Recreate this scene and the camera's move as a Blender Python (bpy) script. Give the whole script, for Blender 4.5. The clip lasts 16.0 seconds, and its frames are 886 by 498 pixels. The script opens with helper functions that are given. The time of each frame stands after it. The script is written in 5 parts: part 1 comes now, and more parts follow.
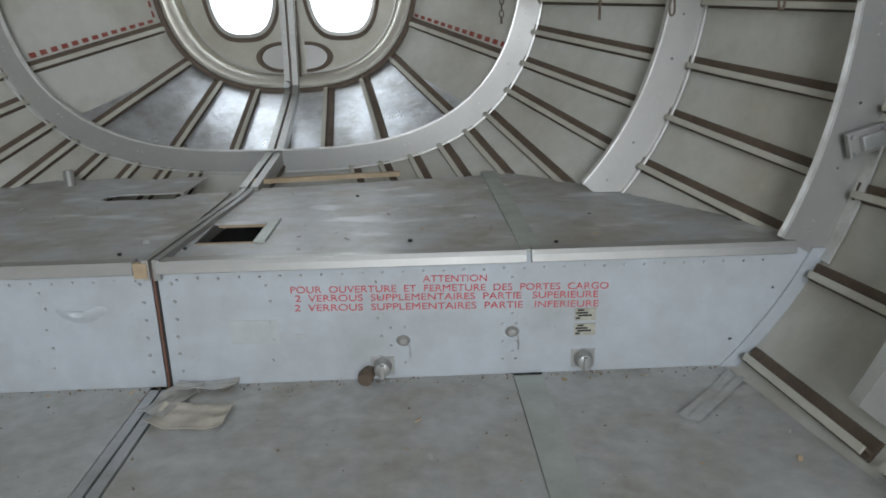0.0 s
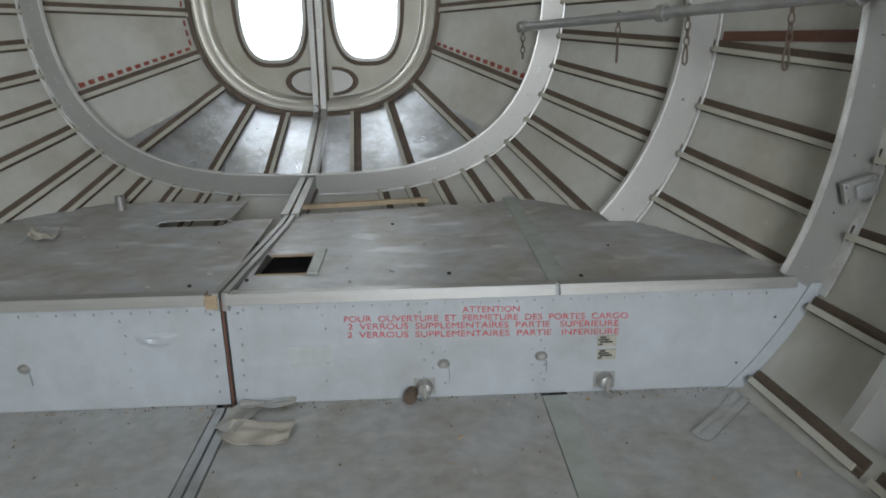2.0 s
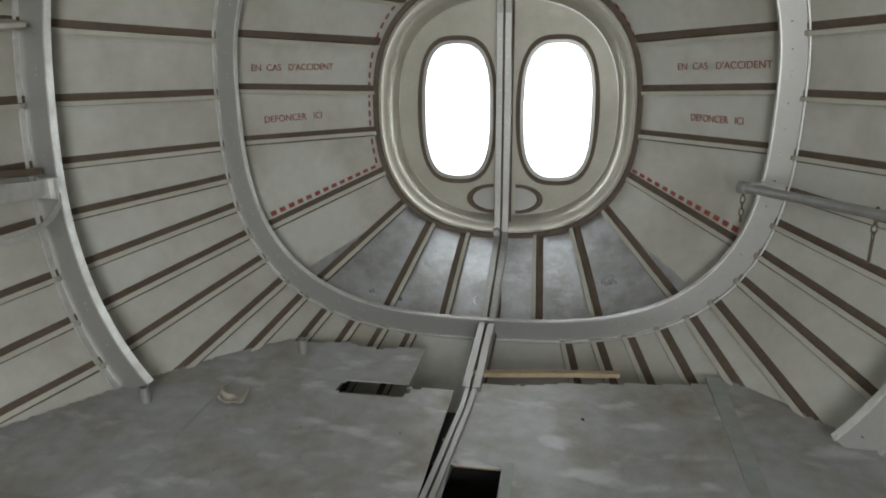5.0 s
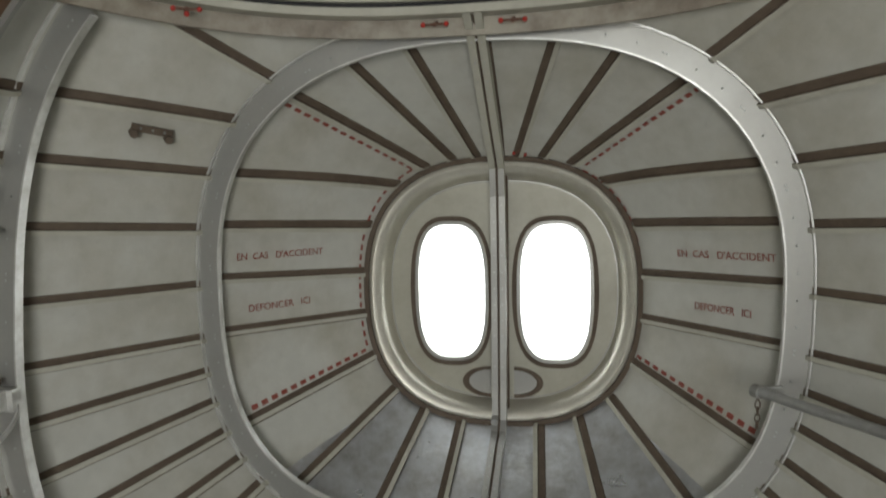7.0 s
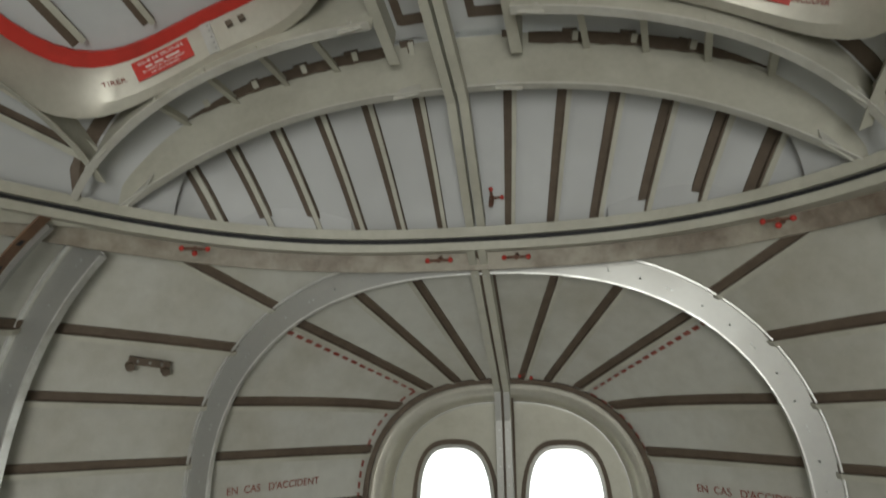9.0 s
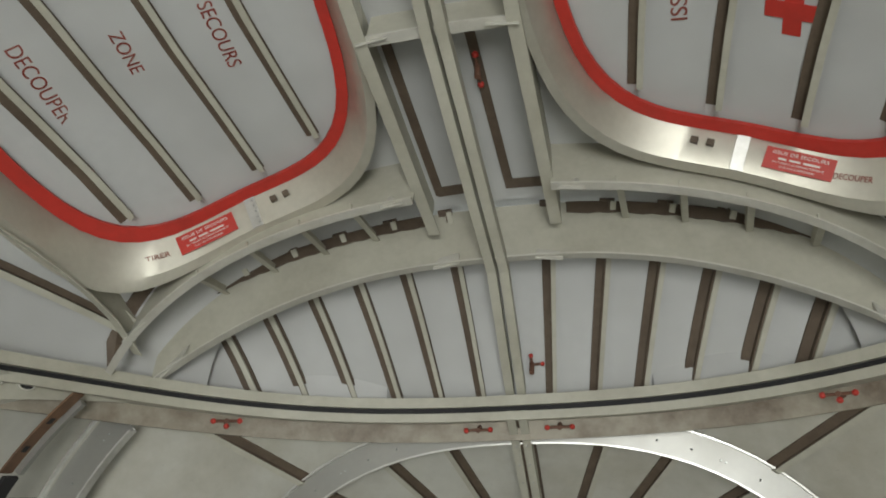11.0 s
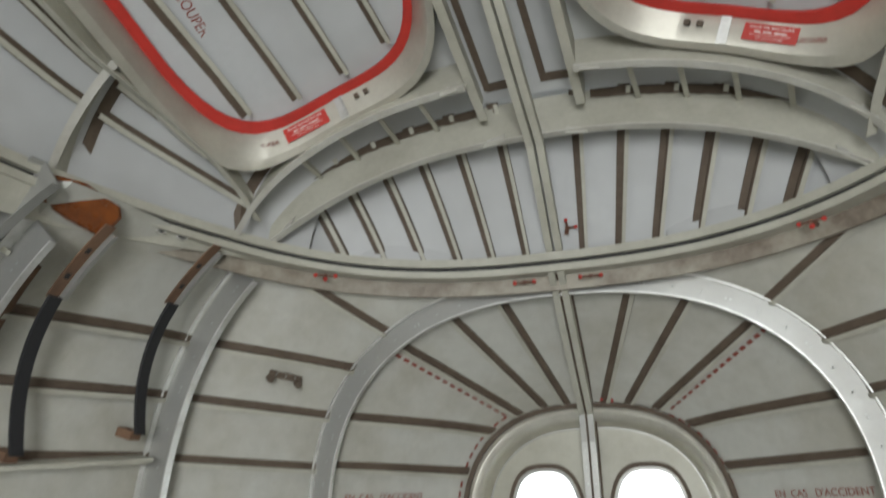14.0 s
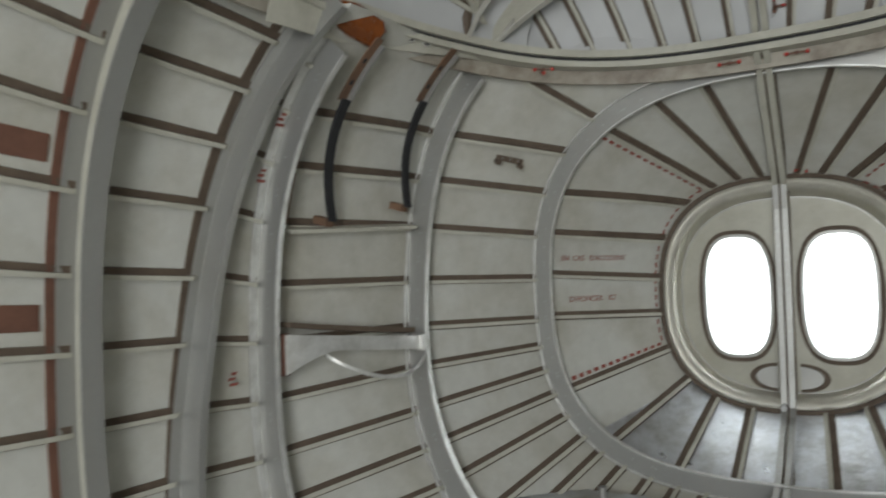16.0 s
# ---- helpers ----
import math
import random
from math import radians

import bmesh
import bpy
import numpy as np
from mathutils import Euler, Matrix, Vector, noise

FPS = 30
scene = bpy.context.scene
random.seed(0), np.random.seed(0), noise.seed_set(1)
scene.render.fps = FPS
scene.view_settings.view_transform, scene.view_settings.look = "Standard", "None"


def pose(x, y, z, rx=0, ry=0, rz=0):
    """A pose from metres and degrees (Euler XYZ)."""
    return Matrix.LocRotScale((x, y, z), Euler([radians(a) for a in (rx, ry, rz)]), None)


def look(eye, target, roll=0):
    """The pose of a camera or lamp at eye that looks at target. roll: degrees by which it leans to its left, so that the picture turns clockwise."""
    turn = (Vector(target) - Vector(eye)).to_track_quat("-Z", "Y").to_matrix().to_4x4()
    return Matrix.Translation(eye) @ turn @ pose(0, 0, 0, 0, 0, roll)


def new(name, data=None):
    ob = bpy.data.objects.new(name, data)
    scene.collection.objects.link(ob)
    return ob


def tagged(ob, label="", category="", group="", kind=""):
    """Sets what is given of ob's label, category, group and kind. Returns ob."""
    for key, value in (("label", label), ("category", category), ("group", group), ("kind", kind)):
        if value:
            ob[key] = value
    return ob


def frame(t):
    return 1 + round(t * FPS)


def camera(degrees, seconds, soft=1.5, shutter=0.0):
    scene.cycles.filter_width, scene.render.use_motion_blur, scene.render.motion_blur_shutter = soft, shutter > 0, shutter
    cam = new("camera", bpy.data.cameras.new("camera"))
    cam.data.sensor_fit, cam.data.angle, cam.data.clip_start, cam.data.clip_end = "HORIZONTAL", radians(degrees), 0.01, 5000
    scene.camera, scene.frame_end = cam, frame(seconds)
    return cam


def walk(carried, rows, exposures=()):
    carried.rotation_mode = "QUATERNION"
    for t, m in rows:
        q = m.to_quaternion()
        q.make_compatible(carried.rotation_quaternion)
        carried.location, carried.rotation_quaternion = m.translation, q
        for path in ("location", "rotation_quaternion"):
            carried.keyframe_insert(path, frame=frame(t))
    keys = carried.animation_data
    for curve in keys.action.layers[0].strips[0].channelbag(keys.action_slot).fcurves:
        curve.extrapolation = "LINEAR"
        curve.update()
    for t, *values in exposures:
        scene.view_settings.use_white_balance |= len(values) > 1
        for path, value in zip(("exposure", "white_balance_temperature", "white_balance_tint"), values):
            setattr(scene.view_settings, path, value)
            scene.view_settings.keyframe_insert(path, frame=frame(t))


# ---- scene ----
cam = camera(65.0, 16.0, 1.8, 0.5)
PATH = [
    (0, (0.468, -1.175, 0.601), (0.534, 0.739, 0.025), -1.3),
    (0.5, (0.46, -1.214, 0.618), (0.526, 0.7, 0.041), -1.3),
    (1, (0.447, -1.249, 0.641), (0.515, 0.665, 0.064), -1.2),
    (1.5, (0.414, -1.273, 0.672), (0.483, 0.639, 0.088), -1.2),
    (2, (0.39, -1.288, 0.719), (0.457, 0.622, 0.128), -1.1),
    (2.5, (0.365, -1.268, 0.797), (0.42, 0.637, 0.192), -1.1),
    (3, (0.339, -1.224, 0.872), (0.309, 0.677, 0.254), -1.0),
    (3.5, (0.34, -1.198, 0.947), (0.141, 0.696, 0.337), -1.4),
    (3.7, (0.316, -1.176, 0.997), (0.075, 0.702, 0.353), -1.2),
    (5.8, (0.259, -0.923, 1.2), (-0.118, 0.973, 0.688), -1.1),
    (6, (0.273, -0.9, 1.234), (-0.111, 1.001, 0.746), -1.2),
    (6.5, (0.28, -0.875, 1.27), (-0.098, 1.056, 0.912), -1.1),
    (7, (0.285, -0.86, 1.291), (-0.092, 1.091, 1.064), -1.2),
    (7.5, (0.287, -0.847, 1.322), (-0.084, 1.117, 1.234), -1.2),
    (8, (0.281, -0.832, 1.369), (-0.087, 1.133, 1.397), -1.2),
    (8.5, (0.275, -0.823, 1.408), (-0.092, 1.137, 1.562), -1.1),
    (9, (0.271, -0.818, 1.445), (-0.097, 1.13, 1.712), -1.2),
    (9.5, (0.256, -0.814, 1.495), (-0.122, 1.111, 1.886), -1.2),
    (10, (0.249, -0.815, 1.535), (-0.139, 1.082, 2.034), -1.3),
    (10.2, (0.244, -0.816, 1.542), (-0.14, 1.073, 2.076), -1.3),
    (12.3, (0.164, -0.881, 1.474), (-0.236, 0.928, 2.227), -1.9),
    (12.5, (0.16, -0.902, 1.418), (-0.249, 0.895, 2.194), -1.7),
    (13, (0.156, -0.956, 1.322), (-0.266, 0.828, 2.123), -1.8),
    (13.5, (0.219, -1.031, 1.211), (-0.264, 0.759, 1.961), -1.6),
    (14, (0.304, -1.103, 1.137), (-0.262, 0.721, 1.729), -1.4),
    (14.5, (0.318, -1.197, 1.113), (-0.329, 0.654, 1.506), -1.5),
    (15, (0.322, -1.316, 1.075), (-0.395, 0.534, 1.327), -1.3),
    (15.5, (0.27, -1.418, 1.049), (-0.566, 0.394, 1.179), -1.8),
    (16, (0.235, -1.508, 1.038), (-0.764, 0.224, 1.079), -1.9),
]
EXPOSURES = [(0.0, -0.15, 6200, 11), (3.5, -0.3, 6400, 10), (7.0, -0.38, 6800, 9), (9.0, -0.45, 6900, 7), (10.0, -0.2, 6900, 7), (12.5, 0.05, 6700, 7), (13.0, 0.12, 6700, 7), (14.0, 0.12, 6500, 9), (15.0, -0.05, 6500, 9), (16.0, -0.22, 6500, 9)]
walk(cam, [(t, look(eye, target, roll)) for t, eye, target, roll in PATH], EXPOSURES)
OPENING_W, GLOW_W = 90.0, 5.0

# ---- light ----
world = bpy.data.worlds.new("overcast_sky")
scene.world = world
world.use_nodes = True
wn, wl = world.node_tree.nodes, world.node_tree.links
sky = wn.new("ShaderNodeTexSky")
sky.sky_type, sky.sun_disc = "NISHITA", False
sky.sun_elevation, sky.sun_rotation = radians(48), radians(200)
wl.new(sky.outputs[0], wn["Background"].inputs[0])
wn["Background"].inputs[1].default_value = 0.12
sun_data = bpy.data.lights.new("sun", "SUN")
sun_data.energy, sun_data.angle, sun_data.color = 1.0, radians(12), (1.0, 0.96, 0.9)
sun = new("sun", sun_data)
sun.matrix_world = look((0, -6, 6), (0, 0, 0))
# area lamp stands in for daylight through the unseen opening behind the camera
door_light = bpy.data.lights.new("cargo_opening_daylight", "AREA")
door_light.shape, door_light.size, door_light.size_y = "RECTANGLE", 1.2, 1.5
door_light.energy, door_light.color = OPENING_W, (0.96, 0.98, 1.0)
ob = new("cargo_opening_daylight", door_light)
ob.matrix_world = look((0.65, -3.6, 1.25), (-0.5, 0.3, 1.15))


# ---- materials ----
def material(name, base, rough=0.5, metal=0.0, dirt=None, dirt_scale=3.0, dirt_amount=0.5, grain=60.0, grain_amount=0.12,
             bump=0.0006, scratch=0.0, vary=0.0, speck=0.0):
    """Paint or metal with blotches at one scale, fine grain at another and a little relief."""
    m = bpy.data.materials.new(name)
    m.use_nodes = True
    n, l = m.node_tree.nodes, m.node_tree.links
    b = n["Principled BSDF"]
    co = n.new("ShaderNodeTexCoord")
    big = n.new("ShaderNodeTexNoise")
    big.inputs["Scale"].default_value, big.inputs["Detail"].default_value, big.inputs["Roughness"].default_value = dirt_scale, 8, 0.65
    l.new(co.outputs["Object"], big.inputs["Vector"])
    ramp = n.new("ShaderNodeValToRGB")
    ramp.color_ramp.elements[0].position, ramp.color_ramp.elements[1].position = 0.42, 0.72
    l.new(big.outputs["Fac"], ramp.inputs[0])
    mul = n.new("ShaderNodeMath")
    mul.operation = "MULTIPLY"
    mul.inputs[1].default_value = dirt_amount
    l.new(ramp.outputs[0], mul.inputs[0])
    mix = n.new("ShaderNodeMix")
    mix.data_type = "RGBA"
    mix.inputs[6].default_value = (*base, 1)
    mix.inputs[7].default_value = (*(dirt or [c * 0.6 for c in base]), 1)
    l.new(mul.outputs[0], mix.inputs[0])
    fine = n.new("ShaderNodeTexNoise")
    fine.inputs["Scale"].default_value, fine.inputs["Detail"].default_value = grain, 6
    l.new(co.outputs["Object"], fine.inputs["Vector"])
    bright = n.new("ShaderNodeMapRange")
    bright.inputs[3].default_value, bright.inputs[4].default_value = 1 - grain_amount, 1 + grain_amount
    l.new(fine.outputs["Fac"], bright.inputs[0])
    out = n.new("ShaderNodeMix")
    out.data_type, out.blend_type = "RGBA", "MULTIPLY"
    out.inputs[0].default_value = 1
    l.new(mix.outputs[2], out.inputs[6])
    l.new(bright.outputs[0], out.inputs[7])
    col = out.outputs[2]
    if vary:
        info = n.new("ShaderNodeObjectInfo")
        mr = n.new("ShaderNodeMapRange")
        mr.inputs[3].default_value, mr.inputs[4].default_value = 1 - vary, 1 + vary
        l.new(info.outputs["Random"], mr.inputs[0])
        o2 = n.new("ShaderNodeMix")
        o2.data_type, o2.blend_type = "RGBA", "MULTIPLY"
        o2.inputs[0].default_value = 1
        l.new(col, o2.inputs[6])
        l.new(mr.outputs[0], o2.inputs[7])
        col = o2.outputs[2]
    if scratch:
        sc = n.new("ShaderNodeTexNoise")
        sc.inputs["Scale"].default_value, sc.inputs["Detail"].default_value = 9, 13
        mp = n.new("ShaderNodeMapping")
        mp.inputs["Scale"].default_value = (0.8, 1.5, 1.0)
        mp.inputs["Rotation"].default_value = (0, 0, 0.5)
        l.new(co.outputs["Object"], mp.inputs[0])
        l.new(mp.outputs[0], sc.inputs["Vector"])
        r3 = n.new("ShaderNodeValToRGB")
        r3.color_ramp.elements[0].position, r3.color_ramp.elements[1].position = 0.57, 0.7
        l.new(sc.outputs["Fac"], r3.inputs[0])
        m3 = n.new("ShaderNodeMath")
        m3.operation = "MULTIPLY"
        m3.inputs[1].default_value = scratch
        l.new(r3.outputs[0], m3.inputs[0])
        o3 = n.new("ShaderNodeMix")
        o3.data_type = "RGBA"
        o3.inputs[7].default_value = (*[min(1, c * 1.7 + 0.05) for c in base], 1)
        l.new(m3.outputs[0], o3.inputs[0])
        l.new(col, o3.inputs[6])
        col = o3.outputs[2]
    # small dark spots and pale scuffs
    for size, low, high, shade in ((70, 0.63, 0.7, 0.35), (38, 0.64, 0.76, 1.5)) if speck else ():
        tex = n.new("ShaderNodeTexNoise")
        tex.inputs["Scale"].default_value, tex.inputs["Detail"].default_value, tex.inputs["Roughness"].default_value = size, 9, 0.7
        mv = n.new("ShaderNodeMapping")
        mv.inputs["Location"].default_value = (size, 3.0 * shade, 1.0)
        l.new(co.outputs["Object"], mv.inputs[0])
        l.new(mv.outputs[0], tex.inputs["Vector"])
        cut = n.new("ShaderNodeMapRange")
        cut.inputs[1].default_value, cut.inputs[2].default_value = low, high
        cut.inputs[3].default_value, cut.inputs[4].default_value = 0.0, speck
        l.new(tex.outputs["Fac"], cut.inputs[0])
        over = n.new("ShaderNodeMix")
        over.data_type = "RGBA"
        over.inputs[7].default_value = (*[min(0.8, c * shade) for c in base], 1)
        l.new(cut.outputs[0], over.inputs[0])
        l.new(col, over.inputs[6])
        col = over.outputs[2]
    l.new(col, b.inputs["Base Color"])
    rr = n.new("ShaderNodeMapRange")
    rr.inputs[3].default_value, rr.inputs[4].default_value = max(0.05, rough - 0.12), min(1, rough + 0.15)
    l.new(big.outputs["Fac"], rr.inputs[0])
    l.new(rr.outputs[0], b.inputs["Roughness"])
    b.inputs["Metallic"].default_value = metal
    if bump:
        bp = n.new("ShaderNodeBump")
        bp.inputs["Strength"].default_value, bp.inputs["Distance"].default_value = 0.35, bump
        l.new(fine.outputs["Fac"] if bump < 0.01 else big.outputs["Fac"], bp.inputs["Height"])
        l.new(bp.outputs[0], b.inputs["Normal"])
    return m


HULL = material("hull_paint_grey_green", (0.50, 0.50, 0.455), 0.42, 0.0, (0.34, 0.315, 0.245), 2.8, 0.85, 26, 0.1, 0.012, speck=0.22)
ROOF = material("roof_paint_pale_grey", (0.51, 0.52, 0.52), 0.45, 0.0, (0.36, 0.36, 0.35), 2.5, 0.6, 40, 0.06, 0.010)
BELLY = material("bare_skin_aluminium", (0.62, 0.64, 0.67), 0.3, 0.8, (0.25, 0.24, 0.2), 9.0, 0.7, 60, 0.1, 0.012)
FRAME = material("frame_aluminium", (0.35, 0.35, 0.33), 0.38, 0.5, (0.34, 0.33, 0.3), 5.0, 0.6, 80, 0.06, 0.0006)
# brighter than the frame faces, for lips, tabs and hoop
EDGE = material("bright_edge_aluminium", (0.7, 0.7, 0.68), 0.32, 0.6, (0.4, 0.39, 0.35), 14.0, 0.7, 90, 0.1, 0.0005)
PAINTED = material("beam_paint_grey_beige", (0.47, 0.46, 0.39), 0.5, 0.0, (0.3, 0.28, 0.22), 6.0, 0.6, 70, 0.08, 0.0005)
BROWN = material("brown_primer", (0.115, 0.085, 0.06), 0.7, 0.0, (0.07, 0.05, 0.035), 12.0, 0.7, 80, 0.2, 0.0008)
RUST = material("red_brown_primer", (0.15, 0.07, 0.045), 0.65, 0.0, (0.09, 0.04, 0.025), 9.0, 0.7, 70, 0.2, 0.0008)
FACE = material("panel_paint_blue_grey", (0.44, 0.475, 0.50), 0.42, 0.1, (0.35, 0.365, 0.36), 4.5, 0.9, 28, 0.1, 0.0006, speck=0.3)
DECK = material("deck_worn_aluminium", (0.44, 0.455, 0.46), 0.42, 0.15, (0.29, 0.25, 0.18), 6.0, 0.9, 26, 0.22, 0.0012, scratch=0.55, speck=0.6)
JOINT = material("joint_strip_green_grey", (0.4, 0.44, 0.4), 0.45, 0.1, (0.3, 0.31, 0.27), 9.0, 0.8, 40, 0.15, 0.0006, speck=0.4)
LOWER = material("lower_floor_dirty_aluminium", (0.42, 0.43, 0.42), 0.5, 0.1, (0.3, 0.28, 0.225), 6.5, 0.9, 34, 0.26, 0.0012, scratch=0.2, speck=0.6)
RED = material("red_paint", (0.5, 0.035, 0.025), 0.45, 0.0, (0.3, 0.03, 0.02), 9.0, 0.6, 70, 0.12, 0.0006)
STENCIL = material("red_stencil_paint", (0.5, 0.045, 0.05), 0.6, 0.0, (0.45, 0.16, 0.15), 40.0, 0.8, 120, 0.15, 0)
MARK = material("faded_red_marking", (0.24, 0.045, 0.03), 0.6, 0.0, (0.3, 0.13, 0.1), 30.0, 0.8, 120, 0.2, 0)
PRIMER = material("dull_brown_primer", (0.17, 0.095, 0.055), 0.7, 0.0, (0.08, 0.05, 0.035), 9.0, 0.8, 70, 0.2, 0.0008)
CRUMB = material("dirt_crumbs", (0.2, 0.16, 0.11), 0.9)
WEB = material("stained_rail_web", (0.36, 0.33, 0.27), 0.55, 0.0, (0.1, 0.06, 0.04), 5.0, 1.0, 60, 0.15, 0.0006)
PAD = material("varnished_brown_pad", (0.2, 0.06, 0.015), 0.25, 0.0, (0.06, 0.02, 0.01), 14.0, 0.9, 60, 0.15, 0.0006)
SILVER = material("polished_hatch_frame", (0.66, 0.64, 0.56), 0.4, 0.7, (0.45, 0.42, 0.35), 6.0, 0.5, 80, 0.06, 0.0004)
# beam paint lightened, the light caught by lips put into the colour
LIP = material("lightened_beam_paint", (0.56, 0.55, 0.5), 0.45, 0.0, (0.4, 0.38, 0.32), 12.0, 0.6, 80, 0.08, 0.0004)
WHITE = material("white_lettering", (0.75, 0.72, 0.68), 0.6)
# black for rubber and print, also for the shade in gaps, slots, holes
DARK = material("dark_rubber_and_gap_shade", (0.02, 0.02, 0.022), 0.75)
# near-black colour standing in for the shade inside gaps and holes
SHADOW = material("dark_gap_shade", (0.03, 0.027, 0.025), 0.9)
WOOD = material("dry_plywood", (0.42, 0.33, 0.21), 0.75, 0.0, (0.22, 0.16, 0.1), 9.0, 0.7, 80, 0.2, 0.0012)
STEEL = material("galvanised_tube", (0.5, 0.51, 0.51), 0.35, 0.7, (0.3, 0.29, 0.27), 12.0, 0.6, 90, 0.1, 0.0004)
PLATE = material("window_plate_grey_green", (0.42, 0.41, 0.34), 0.42, 0.1, (0.3, 0.28, 0.22), 5.0, 0.6, 60, 0.07, 0.0006)
PATCH = material("faded_paint_patch", (0.435, 0.46, 0.455), 0.45, 0.05, (0.36, 0.37, 0.35), 12.0, 0.9, 40, 0.1)
LABEL = material("yellowed_label", (0.42, 0.41, 0.33), 0.6, 0.0, (0.2, 0.19, 0.16), 60.0, 0.8, 120, 0.2)
PAPER = material("dirty_torn_paper", (0.5, 0.47, 0.4), 0.85, 0.0, (0.3, 0.26, 0.2), 16.0, 0.8, 70, 0.12, 0.0015)
GLASS = bpy.data.materials.new("acrylic_pane")
GLASS.use_nodes = True
g = GLASS.node_tree.nodes["Principled BSDF"]
g.inputs["Base Color"].default_value, g.inputs["Roughness"].default_value = (0.95, 0.97, 0.96, 1), 0.03
g.inputs["Transmission Weight"].default_value, g.inputs["IOR"].default_value = 1.0, 1.45
GLOW = bpy.data.materials.new("overcast_sky_glow")
GLOW.use_nodes = True
gn = GLOW.node_tree.nodes
em = gn.new("ShaderNodeEmission")
em.inputs[0].default_value, em.inputs[1].default_value = (0.93, 0.97, 1.0, 1), GLOW_W
GLOW.node_tree.links.new(em.outputs[0], gn["Material Output"].inputs[0])


# ---- mesh helpers ----
def part(name, bm, mats, parent=None, label="", smooth=False):
    """Links a bmesh as one mesh object, under a thing or a part if one is given."""
    bmesh.ops.recalc_face_normals(bm, faces=bm.faces)
    me = bpy.data.meshes.new(name)
    bm.to_mesh(me)
    bm.free()
    for mt in (mats if isinstance(mats, (list, tuple)) else [mats]):
        me.materials.append(mt)
    if smooth:
        me.polygons.foreach_set("use_smooth", [True] * len(me.polygons))
        me.set_sharp_from_angle(angle=radians(35))
    o = new(name, me)
    if parent is not None:
        o.parent = parent
    return tagged(o, label)


def thing(name, label, category, group="", kind="", at=(0, 0, 0)):
    o = new(name)
    o.empty_display_size = 0.1
    o.location = at
    return tagged(o, label, category, group, kind)


def sweep(sections, closed_profile=True, caps=True, mat_of=None):
    """A mesh through rows of points, one row a section."""
    bm = bmesh.new()
    rows = [[bm.verts.new(p) for p in s] for s in sections]
    m = len(rows[0])
    for i in range(len(rows) - 1):
        for j in range(m if closed_profile else m - 1):
            k = (j + 1) % m
            f = bm.faces.new((rows[i][j], rows[i][k], rows[i + 1][k], rows[i + 1][j]))
            if mat_of:
                f.material_index = mat_of(j)
    if closed_profile and caps:
        bm.faces.new(rows[0][::-1])
        bm.faces.new(rows[-1])
    return bm


def box(bm, lo, hi, m=None, bevel=0.0, mat=0):
    """A box between two corners, moved by m."""
    vs = [Vector((x, y, z)) for x in (lo[0], hi[0]) for y in (lo[1], hi[1]) for z in (lo[2], hi[2])]
    v = [bm.verts.new(m @ p if m else p) for p in vs]
    fs = [bm.faces.new([v[i] for i in q]) for q in ((0, 1, 3, 2), (4, 6, 7, 5), (0, 4, 5, 1), (2, 3, 7, 6), (0, 2, 6, 4), (1, 5, 7, 3))]
    for f in fs:
        f.material_index = mat
    if bevel:
        es = list({e for f in fs for e in f.edges})
        bmesh.ops.bevel(bm, geom=es, offset=bevel, segments=2, profile=0.7, affect="EDGES")
    return bm


def tube(points, radius, sides=10, mat_of=None):
    """A round bar along points."""
    pts = [Vector(p) for p in points]
    rows = []
    up = Vector((0.13, 0.2, 1))
    for i, p in enumerate(pts):
        d = (pts[min(i + 1, len(pts) - 1)] - pts[max(i - 1, 0)]).normalized()
        a = d.cross(up)
        if a.length < 0.2:
            a = d.cross(Vector((1, 0.1, 0)))
        a.normalize()
        b = d.cross(a)
        r = radius[i] if isinstance(radius, (list, tuple)) else radius
        rows.append([p + (a * math.cos(2 * math.pi * j / sides) + b * math.sin(2 * math.pi * j / sides)) * r for j in range(sides)])
    return sweep(rows)


def plate_poly(pts, normal, thick, bm=None, mat=0):
    """A flat plate with the outline pts, thickened along the normal."""
    bm = bm or bmesh.new()
    nrm = Vector(normal).normalized() * thick
    top = [bm.verts.new(Vector(p)) for p in pts]
    bot = [bm.verts.new(Vector(p) + nrm) for p in pts]
    fs = [bm.faces.new(top), bm.faces.new(bot[::-1])]
    for i in range(len(pts)):
        j = (i + 1) % len(pts)
        fs.append(bm.faces.new((top[j], top[i], bot[i], bot[j])))
    for f in fs:
        f.material_index = mat
    return bm


def frame_matrix(origin, right, up):
    """A pose whose x runs along right and y along up."""
    r = Vector(right).normalized()
    n_ = r.cross(Vector(up)).normalized()
    u = n_.cross(r)
    m = Matrix((r, u, n_)).transposed().to_4x4()
    m.translation = Vector(origin)
    return m


def lettering(body, width, height, m, mat, parent, name="lettering", label=""):
    """Words in the built-in font, fitted to a width and cap height, laid by the pose m (x along the line, y up the letters)."""
    cu = bpy.data.curves.new(name, "FONT")
    cu.body, cu.size, cu.extrude, cu.offset = body, 1.0, 0.004, 0.0
    tmp = bpy.data.objects.new("tmp_text", cu)
    me = bpy.data.meshes.new_from_object(tmp)
    bpy.data.objects.remove(tmp)
    xs = [v.co.x for v in me.vertices]
    ys_ = [v.co.y for v in me.vertices]
    me.transform(Matrix.Translation((-min(xs), 0, 0)))
    me.transform(Matrix.Diagonal((width / (max(xs) - min(xs)), height / max(ys_), 0.1, 1)))
    me.transform(m)
    me.materials.clear()
    me.materials.append(mat)
    o = new(name, me)
    o.parent = parent
    return tagged(o, label)


